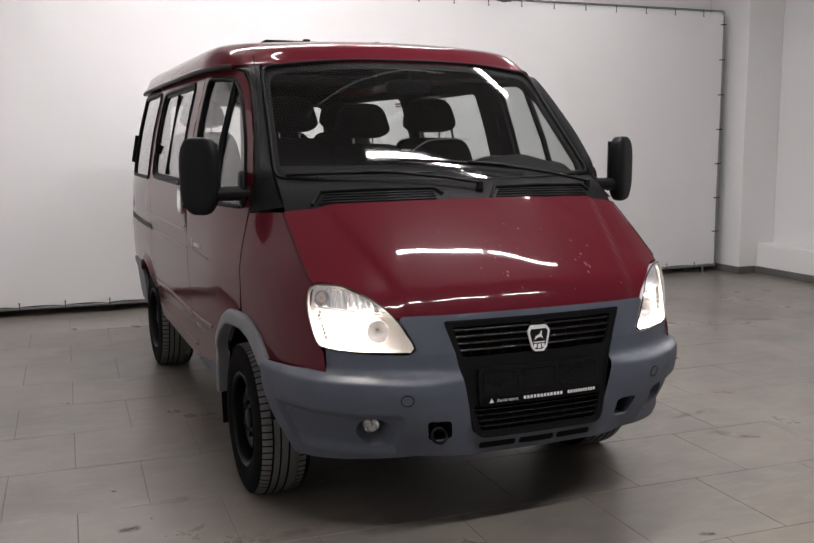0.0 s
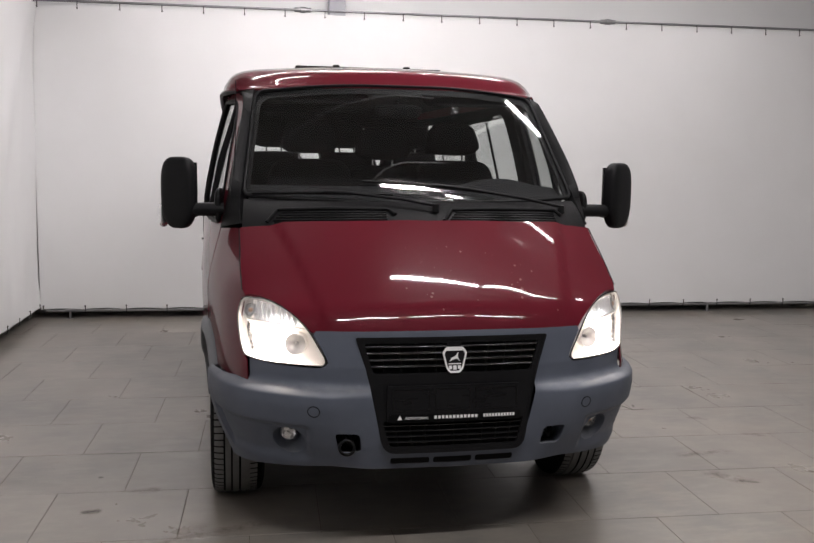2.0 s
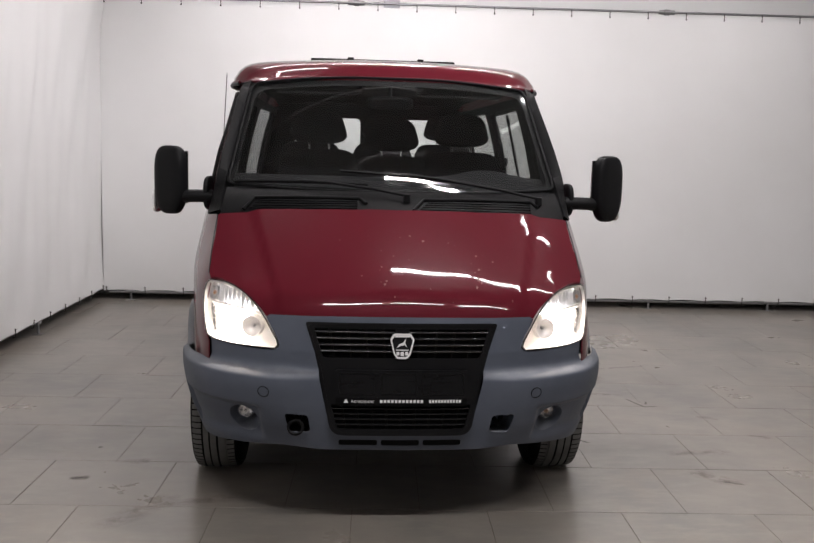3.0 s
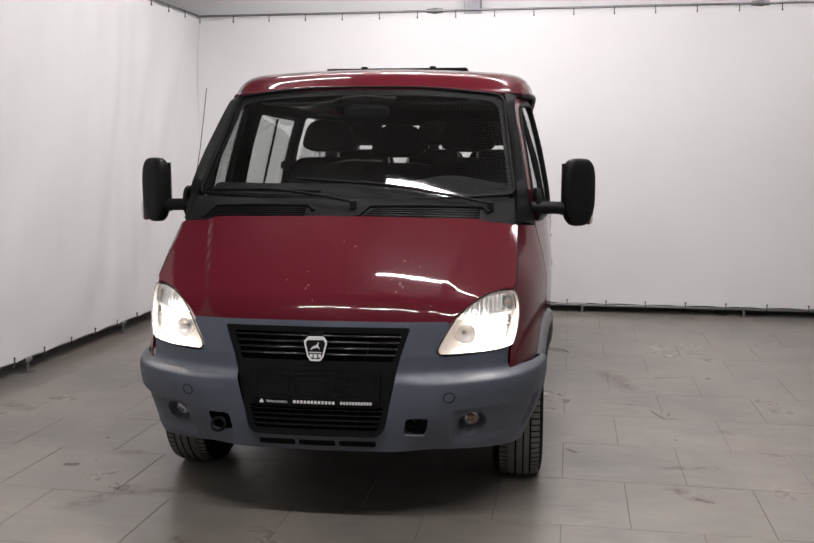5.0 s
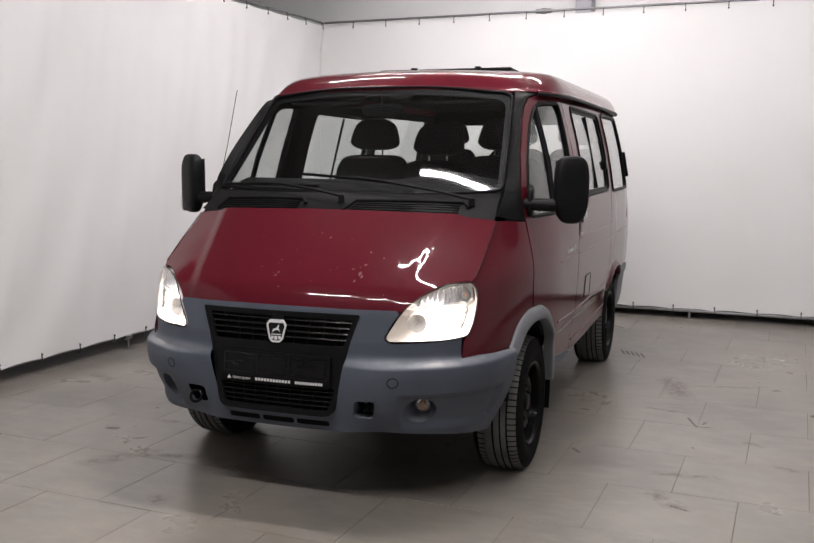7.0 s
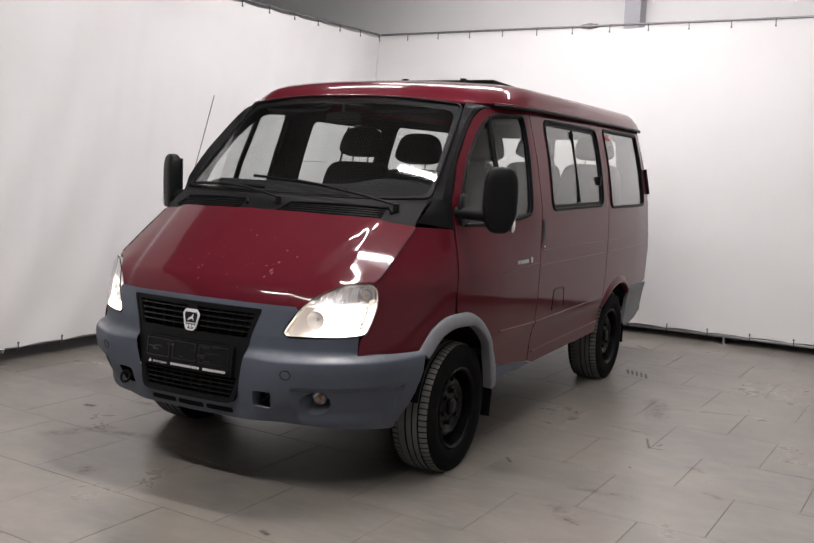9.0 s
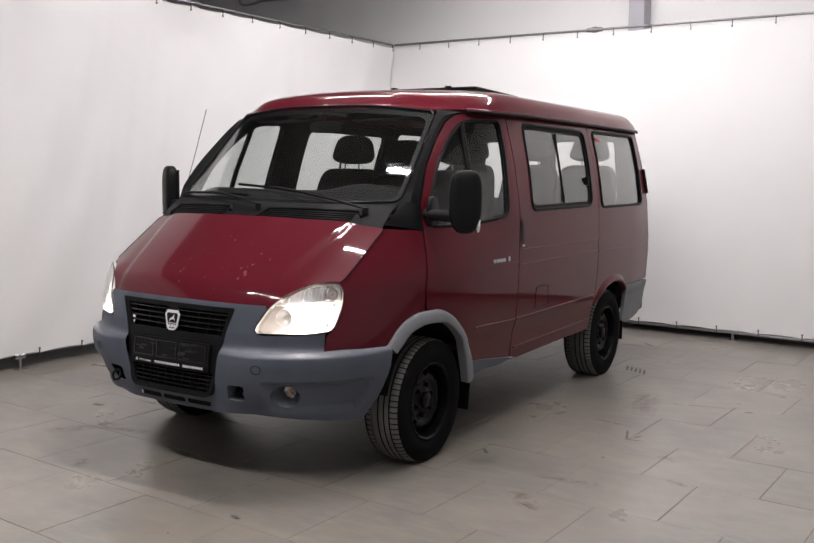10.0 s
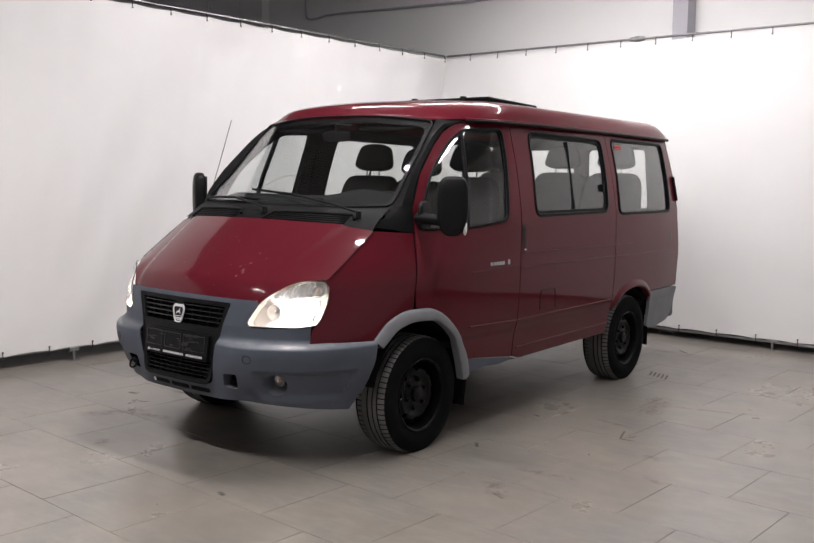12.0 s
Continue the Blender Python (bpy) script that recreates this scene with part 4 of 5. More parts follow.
for i in range(9):
    x = -0.30 + i * 0.075
    for z0, z1, s_ in ((0.778, 0.898, 1.0), (0.487, 0.59, 0.82)):
        part("upright", tube([along([(x * s_, z1)], grille_face, -0.030)[0], along([(x * s_ * 0.93, z0)], grille_face, -0.030)[0]], 0.0045, 6), BLACK, grille)
part("centre_bar", sheet([(-0.028, 0.772), (-0.028, 0.902), (0.028, 0.902), (0.028, 0.772)], [], flush(grille_face, 0.004), 0.02, 0.014), BLACK, grille)
part("cooler", sheet([(-0.36, 0.43), (-0.36, 0.90), (0.36, 0.90), (0.36, 0.43)], [], flush(grille_face, -0.05), 0.06, 0.01), INSIDE, grille)
# the maker's mark, as plain shapes
EM = [(-0.050, 0.858), (-0.034, 0.881), (0.034, 0.881), (0.050, 0.858), (0.034, 0.795), (0.020, 0.778), (-0.020, 0.778), (-0.034, 0.795)]
shrink = lambda q: [(x * q, 0.832 + (z - 0.832) * q) for x, z in EM]
emblem = part("emblem", sheet(rounded(EM, 0.006), [rounded(shrink(0.855), 0.005)], flush(grille_face, 0.012), 0.012, 0.012), WHITE_MARK, grille, "white shield-shaped emblem of plain shapes")
part("emblem_field", sheet(rounded(shrink(0.88), 0.005), [], flush(grille_face, 0.007), 0.015, 0.006), BLACK, grille)
part("emblem_bar", sheet([(-0.031, 0.866), (-0.031, 0.874), (0.031, 0.874), (0.031, 0.866)], [], flush(grille_face, 0.0105), 0.01, 0.004), WHITE_MARK, grille)
for shape in ([(-0.022, 0.822), (-0.014, 0.838), (0.002, 0.844), (0.014, 0.860), (0.012, 0.842), (0.020, 0.824), (0.010, 0.834), (-0.008, 0.831)], [(-0.026, 0.812), (-0.026, 0.816), (0.026, 0.816), (0.026, 0.812)], [(-0.024, 0.793), (-0.024, 0.807), (-0.012, 0.807), (-0.012, 0.793)], [(-0.007, 0.790), (-0.007, 0.807), (0.007, 0.807), (0.007, 0.790)], [(0.012, 0.793), (0.012, 0.807), (0.024, 0.807), (0.024, 0.793)]):
    part("emblem_figure", sheet(shape, [], flush(grille_face, 0.0105), 0.01, 0.004), WHITE_MARK, grille)

# number plate holder with its strip of print
PLATE = rounded([(-0.273, 0.588), (-0.273, 0.731), (0.273, 0.731), (0.273, 0.588)], 0.01)
holder = part("number_plate_holder", sheet(PLATE, [], flush(grille_face, 0.022), 0.03, 0.02), BLACK, VAN, "empty black number plate holder")
for k in range(26):
    a, z = random.uniform(-0.25, 0.20), random.uniform(0.635, 0.715)
    w, h = random.uniform(0.012, 0.06), random.uniform(0.003, 0.012)
    if abs(a + w / 2) > 0.10 or k % 3 == 0:
        part("rib", sheet([(a, z), (a, z + h), (a + w, z + h), (a + w, z)], [], flush(grille_face, 0.0262), 0.03, 0.005), SLAT, holder)
for a, b in ((-0.255, -0.105), (-0.085, 0.06), (0.08, 0.255)):
    part("pocket", sheet(rounded([(a, 0.632), (a, 0.722), (b, 0.722), (b, 0.632)], 0.006), [rounded([(a + 0.006, 0.638), (a + 0.006, 0.716), (b - 0.006, 0.716), (b - 0.006, 0.638)], 0.004)], flush(grille_face, 0.0265), 0.02, 0.006), SLAT, holder)
part("strip", sheet(rounded([(-0.268, 0.592), (-0.268, 0.62), (0.268, 0.62), (0.268, 0.592)], 0.004), [], flush(grille_face, 0.0245), 0.03, 0.003), GLOSS_BLACK, holder)


def print_bar(a, b, z0, z1):
    return sheet([(a, z0), (a, z1), (b, z1), (b, z0)], [], flush(grille_face, 0.0262), 0.03, 0.0015)


bars = []
for a0, n, w in ((-0.088, 12, 0.015), (0.112, 11, 0.0122)):
    for k in range(n):
        bars.append(print_bar(a0 + k * w, a0 + k * w + w * 0.66, 0.6010, 0.6130))
tagged(part("print", joined(*bars), WHITE_MARK, holder, "white print as plain bars"), kind="stuff")
part("print_mark", sheet([(-0.236, 0.599), (-0.226, 0.616), (-0.216, 0.599)], [], flush(grille_face, 0.0262), 0.02, 0.0015), WHITE_MARK, holder)
word = bpy.data.curves.new("word", "FONT")
word.body, word.size, word.extrude, word.align_x = "Автосервис", 0.0165, 0.0004, "LEFT"
word.materials.append(WHITE_MARK)
p0, p1 = Vector(grille_face(-0.206, 0.601)), Vector(grille_face(-0.10, 0.601))
turn = math.atan2(p1.y - p0.y, p1.x - p0.x)
wob = new("word_source", word)
bpy.context.view_layer.update()
wme = bpy.data.meshes.new_from_object(wob.evaluated_get(bpy.context.evaluated_depsgraph_get()))
bpy.data.objects.remove(wob)
link("lettering", wme, holder, Matrix.Translation(Vector(along([(-0.206, 0.601)], grille_face, 0.0265)[0])) @ Matrix.Rotation(turn, 4, "Z") @ Matrix.Rotation(radians(90), 4, "X"))


def lamp_face(u, v):
    """The lens of the headlight: the nose, leaning back under the bonnet's edge."""
    x, y, z = nose(u, v)
    return (x, y + 0.022 * math.exp(-((abs(u) - 0.69) / 0.13) ** 2) * ease((v - 0.90) / 0.11), z)


def bowl(u, v):
    """The reflector behind the lens: deep below, shallow along the upper edge."""
    return flush(lamp_face, -0.062 + 0.040 * ease((v - 0.925) / 0.06))(u, v)


def fluted(u, v):
    return flush(lamp_face, -0.026 + 0.015 * abs(math.sin(math.pi * (u - 0.60) / 0.0240)))(u, v)


def headlight(k):
    flip = mirrored if k else (lambda q: q)
    lamp = part("headlight", flip(sheet(LAMP, [], bowl, 0.02, 0.006)), REFLECTOR, VAN, "lit clear-lens halogen headlight")
    lens = part("lens", flip(sheet(LAMP, [], flush(lamp_face, 0.010), 0.022, 0.004, 0.006)), LENS, lamp, "clear plastic lens")
    lens.visible_shadow = False
    edge_a, edge_b = along(LAMP, lamp_face, 0.004), along(LAMP, lamp_face, -0.07)
    n = len(LAMP)
    part("housing", flip((edge_a + edge_b, [(i, (i + 1) % n, n + (i + 1) % n, n + i) for i in range(n)])), REFLECTOR, lamp)
    part("gap", flip(tube(along(LAMP, lamp_face, 0.001), 0.003, 6, True)), SEAL, lamp)
    band = rounded([(0.612, 0.957), (0.67, 1.004), (0.74, 1.033), (0.80, 1.043), (0.848, 1.045), (0.848, 0.972), (0.75, 0.966)], 0.006)
    part("fluted_band", flip(sheet(band, [], fluted, 0.0051, 0.004, 0.0)), FLUTED, lamp, "fluted chrome band")
    part("ledge", flip(tube(along(spline([(0.60, 0.948), (0.70, 0.957), (0.80, 0.963), (0.905, 0.966)], 0.02), lamp_face, -0.020), 0.0055, 8)), REFLECTOR, lamp)
    # the side beam's bowl and the burning low beam bulb
    c = Vector(along([(0.655, 0.885)], lamp_face, -0.035)[0])
    m = Matrix.Translation(c) @ Matrix.Rotation(radians(90), 4, "X") @ Matrix.Rotation(radians(18), 4, "Y")
    part("side_bowl", flip(moved(lathe([(-0.03, 0.048), (0.008, 0.046), (0.010, 0.042), (-0.006, 0.036), (-0.018, 0.024), (-0.024, 0.008)], 32, "z"), m)), REFLECTOR, lamp)
    part("side_bulb", flip(moved(lathe([(-0.025, 0.007), (-0.006, 0.006), (-0.002, 0.0)], 16, "z"), m)), BADGE, lamp)
    c = Vector(along([(0.775, 0.872)], lamp_face, -0.040)[0])
    m = Matrix.Translation(c) @ Matrix.Rotation(radians(90), 4, "X") @ Matrix.Rotation(radians(30), 4, "Y")
    part("bulb", flip(moved(lathe([(-0.02, 0.012), (0.010, 0.011), (0.016, 0.0)], 16, "z"), m)), BULB, lamp, "burning halogen bulb")
    light = bpy.data.lights.new("headlight_bulb", "POINT")
    light.energy, light.color, light.shadow_soft_size = 6.5, (1.0, 0.87, 0.75), 0.012
    p = along([(0.755, 0.875)], lamp_face, -0.012)[0]
    link("headlight_bulb", light, lamp, Matrix.Translation((-p[0], p[1], p[2]) if k else p))
    c = Vector(along([(0.877, 1.003)], lamp_face, -0.02)[0])
    nrm = (Vector(along([(0.877, 1.003)], lamp_face, 0.0)[0]) - c).normalized()
    m = Matrix.Translation(c) @ nrm.to_track_quat("Z", "Y").to_matrix().to_4x4()
    part("turn_signal", flip(moved(lathe([(-0.02, 0.033), (0.006, 0.032), (0.008, 0.028), (-0.006, 0.024), (0.001, 0.018), (-0.010, 0.012)], 28, "z"), m)), BADGE, lamp)
    part("turn_signal_bulb", flip(moved(lathe([(-0.014, 0.010), (0.004, 0.009), (0.010, 0.0)], 16, "z"), m)), AMBER, lamp, "amber turn signal bulb")
    for i in range(7):
        a, z = 0.905 - 0.006 * abs(i - 1), 0.95 - i * 0.018
        part("facet", flip(moved(lathe([(-0.012, 0.012), (0.004, 0.009), (0.006, 0.0)], 8, "z"), Matrix.Translation(along([(a, z)], lamp_face, -0.028)[0]) @ Matrix.Rotation(radians(70 + 7 * i), 4, "X"))), CHROME, lamp)


headlight(0)
headlight(1)

# ---- bonnet ----
DENT = (0.42, -0.54)


def ridged_hood(x, y):
    a, b, z = hood(x, y)
    line = 0.524 + 0.287 * (y + 0.874)
    z += 0.013 / (1 + math.exp(-(line - abs(x)) / 0.008))
    z += 0.0022 * noise.noise(Vector((x * 5 + 3, y * 5, 1.7)))
    z -= 0.003 * math.exp(-((x - DENT[0]) ** 2 + (y - DENT[1]) ** 2) / 0.0055)
    z += 0.017 * math.exp(-((abs(x) - 0.69) ** 2 + (y + 0.84) ** 2) / 0.012)
    return (a, b, z)


def meet(a, z):
    """Where the bonnet comes down to the lamp's upper edge."""
    x, y, _ = lamp_face(a, z)
    low, high = y - 0.08, y + 0.08
    for _ in range(30):
        mid = (low + high) / 2
        low, high = (mid, high) if ridged_hood(x, mid)[2] < z else (low, mid)
    return (x, max(y - 0.012, min(y + 0.03, (low + high) / 2)))


top_lamp = [meet(a, z) for a, z in ((0.60, 0.966), (0.64, 0.998), (0.677, 1.022), (0.74, 1.047), (0.80, 1.060), (0.86, 1.064))]
front = [(0.0, -1.002), (0.15, -0.998), (0.30, -0.985), (0.45, -0.953), (0.53, -0.929), (0.565, -0.917)]
half = [*front[1:], *top_lamp, (0.819, -0.695), (0.829, -0.66), (0.831, -0.50), (0.830, -0.322)]
back = [(x, hood_back(x) - 0.002) for x in (0.70, 0.55, 0.40, 0.20)]
right = half + back
HOOD = [front[0], *right, (0.0, hood_back(0) - 0.002), *[(-x, y) for x, y in reversed(right)]]

bonnet = part("bonnet", sheet(HOOD, [], ridged_hood, 0.025, 0.02, 0.004), PAINT, VAN, "wine red bonnet with stone chips and dents")

edge = spline([(-x, y) for x, y in reversed(front[1:])] + front, 0.03)
part("bonnet_gap", tube([tuple(Vector(ridged_hood(*p)) + Vector((0, 0.006, -0.010))) for p in edge], 0.0035, 6), SEAL, bonnet)
side_gap = [tuple(Vector(ridged_hood(x, y)) + Vector((0.0035, 0, -0.004))) for x, y in spline([(0.826, -0.66), (0.831, -0.50), (0.830, -0.325)], 0.03)]
part("bonnet_gap", tube(side_gap, 0.0026, 6), SEAL, bonnet)
part("bonnet_gap", tube([(-x, y, z) for x, y, z in side_gap], 0.0026, 6), SEAL, bonnet)
for x, y, r_ in ((0.335, -0.845, 0.008), (0.346, -0.856, 0.006), (0.322, -0.885, 0.005), (0.41, -0.74, 0.004)):
    chip = [(x + r_ * random.uniform(0.5, 1.2) * math.cos(a), y + 1.6 * r_ * random.uniform(0.5, 1.2) * math.sin(a)) for a in [2 * math.pi * i / 11 for i in range(11)]]
    part("paint_chip", sheet(chip, [], flush(ridged_hood, 0.0006), 0.01, 0.0005, 0.0001), CHIP, bonnet, "pale chip in the paint")
for k in range(34):
    x, y = random.gauss(0.12, 0.22), random.uniform(-0.95, -0.62)
    r_ = random.choice((0.0015, 0.002, 0.002, 0.003, 0.004, 0.006))
    if abs(x) < 0.5:
        chip = [(x + r_ * random.uniform(0.6, 1.2) * math.cos(a), y + r_ * random.uniform(0.6, 1.2) * math.sin(a)) for a in [2 * math.pi * i / 9 for i in range(9)]]
        part("paint_chip", sheet(chip, [], flush(ridged_hood, 0.0006), 0.01, 0.0005, 0.0001), CHIP, bonnet, "pale chip in the paint")

# ---- windscreen and its frame ----
GLASS_OUT = rounded([(-0.812, 1.445), (-0.735, 1.962), (-0.35, 2.001), (0.35, 2.001), (0.735, 1.962), (0.812, 1.445), (0.40, 1.424), (-0.40, 1.424)], [0.04, 0.05, 0.2, 0.2, 0.05, 0.04, 0.2, 0.2])
GLASS_IN = rounded([(-0.785, 1.462), (-0.710, 1.930), (-0.35, 1.964), (0.35, 1.964), (0.710, 1.930), (0.785, 1.462), (0.40, 1.446), (-0.40, 1.446)], [0.05, 0.06, 0.2, 0.2, 0.06, 0.05, 0.2, 0.2])
ws = part("windscreen", sheet(GLASS_OUT, [], screen, 0.05, 0.005), TINTED, VAN, "curved windscreen with wiper streaks")
ws.visible_shadow = False
part("windscreen_border", sheet(GLASS_OUT, [GLASS_IN], flush(screen, -0.006), 0.03, 0.004), SEAL, ws)
part("windscreen_seal", tube(along(dense(GLASS_OUT, 0.03), screen, 0.001), 0.008, 8, True), SEAL, ws)


for line in (((-0.62, 1.705), (-0.54, 1.765), (-0.42, 1.84), (-0.235, 1.914), (-0.02, 1.953), (0.17, 1.942)), ((-0.217, 1.518), (-0.132, 1.58), (-0.028, 1.611), (0.153, 1.609))):
    arc = spline(line, 0.03)
    band = [(x, z + 0.0028) for x, z in arc] + [(x, z - 0.0028) for x, z in reversed(arc)]
    streak = part("wiper_streak", sheet(band, [], flush(screen, 0.0012), 0.03, 0.0006, 0.0), DUST, ws, "faint arc of dust left by the wiper")
    streak.visible_shadow = False


def loft(lines):
    n = len(lines[0])
    verts = [p for l in lines for p in l]
    faces = [(j * n + i, j * n + i + 1, (j + 1) * n + i + 1, (j + 1) * n + i) for j in range(len(lines) - 1) for i in range(n - 1)]
    return verts, faces


def pillar_trim():
    """Black trim on the windscreen pillar, between the glass and the door frame."""
    inner, outer, mid = [], [], []
    door_line = spline([(-0.060, 1.292), (-0.042, 1.43), (0.062, 1.635), (0.235, 1.806), (0.355, 1.90), (0.465, 1.951), (0.60, 1.975)], 0.02)
    n = len(door_line)
    for i, (y, z) in enumerate(door_line):
        t = i / (n - 1)
        o = Vector(side(y, z))
        gz = 1.36 + (1.975 - 1.36) * t
        gx = 0.832 - 0.088 * max(0, (gz - 1.40) / 0.575)
        a = Vector((gx, screen_y(gx, gz) - 0.006, gz))
        if t < 0.12:
            a = a.lerp(Vector((0.828, -0.318, 1.328)), (0.12 - t) / 0.12)
        outer.append(tuple(o))
        inner.append(tuple(a))
        mid.append(tuple((a * 0.55 + o * 0.45) + Vector((0.022, -0.028, 0.008)) * (min(1, t / 0.2) if t < 0.9 else (1 - t) / 0.1)))
    back_ = [tuple(Vector(p) + Vector((-0.03, 0.05, -0.01))) for p in inner]
    end = [tuple(Vector(p) + Vector((-0.04, 0.02, -0.01))) for p in outer]
    return loft([back_, inner, mid, outer, end])


both("pillar_trim", pillar_trim(), TRIM, VAN, "faded black windscreen pillar trim")


# ---- cowl, vents and wipers ----
def cowl(x, t):
    y0, z0 = hood_back(x) - 0.004, hood(x, hood_back(x))[2] - 0.006
    y1, z1 = screen_y(x, 1.432) - 0.004, 1.432
    return (x, y0 + (y1 - y0) * t, z0 + (z1 - z0) * t + 0.012 * math.sin(math.pi * t))


cowl_part = part("cowl", sheet([(-0.822, 0.0), (0.822, 0.0), (0.81, 1.0), (-0.81, 1.0)], [], cowl, 0.05, 0.01), TRIM, VAN, "faded black plastic windscreen cowl")
for a, b in ((-0.70, -0.17), (0.09, 0.66)):
    part("vent", sheet(rounded([(a, 0.07), (a + 0.05, 0.42), (b, 0.42), (b, 0.07)], 0.03), [], flush(cowl, 0.002), 0.03, 0.004), SEAL, cowl_part)
    for k in range(4):
        part("vent_slat", tube(along([(a + 0.02 + 0.012 * k, 0.12 + 0.08 * k), ((a + b) / 2, 0.12 + 0.08 * k), (b - 0.01, 0.12 + 0.08 * k)], cowl, 0.005), 0.0042, 6), TRIM, cowl_part)
    part("vent_hood", tube(along([(a - 0.01, 0.08), (a + 0.04, 0.46), ((a + b) / 2, 0.50), (b, 0.48), (b + 0.03, 0.28)], cowl, 0.005), 0.009, 8), TRIM, cowl_part)
for x0, x1, x2, z1, z2 in ((0.05, -0.77, -0.13, 1.450, 1.452), (0.70, -0.26, 0.38, 1.512, 1.462)):
    pivot = Vector(cowl(x0, 0.45)) + Vector((0, -0.01, 0.025))
    xm, zm = x1 + (x2 - x1) * 0.5, z1 + (z2 - z1) * 0.5
    tip = Vector(screen(xm, zm + 0.008)) + Vector((0, -0.03, 0.012))
    w = part("wiper", tube([tuple(pivot), tuple(pivot + (tip - pivot) * 0.3 + Vector((0, -0.008, 0.010))), tuple(pivot + (tip - pivot) * 0.75 + Vector((0, -0.012, 0.010))), tuple(tip)], 0.0072, 8), BLACK, VAN, "black windscreen wiper")
    part("pivot_cap", moved(lathe([(-0.03, 0.018), (0.006, 0.016), (0.011, 0.0)], 16, "z"), Matrix.Translation(pivot)), BLACK, w)
    blade = [Vector(screen(x1 + (x2 - x1) * i / 10, z1 + (z2 - z1) * i / 10 + 0.006 * math.sin(math.pi * i / 10))) + Vector((0, -0.016, 0.008)) for i in range(11)]
    part("blade", tube([tuple(p) for p in blade], 0.008, 6), SEAL, w)

# ---- roof ----
ROOF_HALF = smooth((0.24, 0.36, 0.55, 0.80, 1.1, 2.4, 3.2, 3.60, 3.72), (0.742, 0.806, 0.880, 0.906, 0.908, 0.902, 0.890, 0.862, 0.835))


def roof(a, y):
    """a from -1 to 1 across, y along."""
    w = ROOF_HALF(y)
    x = a * w
    front_z = 1.985 + 0.018 * (1 - a * a)
    front_y = screen_y(x, front_z) - 0.004
    yy = front_y + (y - 0.24) * (3.72 - front_y) / (3.72 - 0.24)
    u = yy - front_y
    t = max(0.0, min(1.0, u / 0.75))
    slope, top = 0.95 * u, 0.064 + 0.082 * (1 - (1 - t) ** 2.5)
    rise = 0.5 * (slope + top - math.sqrt((slope - top) ** 2 + 0.022 ** 2))
    e = max(0.0, min(1.0, (3.72 - yy) / 0.32))
    rise *= (1 - (1 - e) ** 2.5) * 0.85 + 0.15
    section = 0.87 * (1 - abs(a) ** (10.0 + 12.0 * ease(t / 0.8))) + 0.13 * (1 - a * a)
    z = front_z - 0.002 + 0.012 * t - 0.018 * (1 - a * a) * t + section * max(0.0, rise)
    return (x, yy, z)


roof_part = part("roof", sheet([(-1.0, 0.24), (1.0, 0.24), (1.0, 3.72), (-1.0, 3.72)], [], roof, 0.035, 0.014, 0.004), PAINT, VAN, "wine red steel roof")
part("headliner", sheet([(-0.95, 0.30), (0.95, 0.30), (0.95, 3.66), (-0.95, 3.66)], [], lambda a, y: tuple(Vector(roof(a, y)) - Vector((0, 0, 0.03))), 0.12, 0.01), INSIDE, roof_part)
gutter = [(x * 1.0, y, z - 0.012) for x, y, z in (roof(1.0, 0.40 + 3.30 * i / 40) for i in range(41))]
both("roof_gutter", tube(gutter, 0.011, 8), SEAL)
both("roof_edge", tube([(x - 0.001, y, z + 0.010) for x, y, z in gutter], 0.008, 8), PAINT)
hatch = part("roof_hatch", moved(box(-0.465, 0.465, 0.0, 0.68, -0.011, 0.011, 0.008), Matrix.Translation((0.01, 1.35, 2.192)) @ Matrix.Rotation(radians(-1.6), 4, "X")), SEAL, VAN, "raised black roof hatch")
part("hatch_frame", box(-0.42, 0.44, 1.40, 1.98, 2.10, 2.165, 0.01), SEAL, hatch)
for x in (-0.2, 0.25):
    part("hinge", box(x - 0.02, x + 0.02, 1.335, 1.37, 2.17, 2.212, 0.004), SEAL, hatch)


# ---- back of the body ----
def tail(x, z):
    return (x, 3.73 - 0.03 * max(0, (z - 1.3) / 0.7) - 0.04 * (x / 0.95) ** 4, z)


wide = lambda z: side(3.70, z)[0] - 0.012
TAIL = [(-wide(0.45), 0.45), (wide(0.45), 0.45), (wide(1.0), 1.0), (wide(1.4), 1.4), (wide(1.98), 1.99), (0.74, 2.022), (0.0, 2.04), (-0.74, 2.022), (-wide(1.98), 1.99), (-wide(1.4), 1.4), (-wide(1.0), 1.0)]
REAR_WINDOWS = [rounded([(s_ * 0.06, 1.36), (s_ * 0.06, 1.915), (s_ * 0.655, 1.915), (s_ * 0.70, 1.36)], 0.06) for s_ in (1, -1)]
tail_part = part("rear_doors", sheet(TAIL, REAR_WINDOWS, tail, 0.06, 0.03, flip=True), PAINT, VAN)
part("inner_trim", sheet(TAIL, REAR_WINDOWS, lambda x, z: (tail(x, z)[0], tail(x, z)[1] - 0.034, z), 0.08, 0.022, flip=True), INSIDE, tail_part)
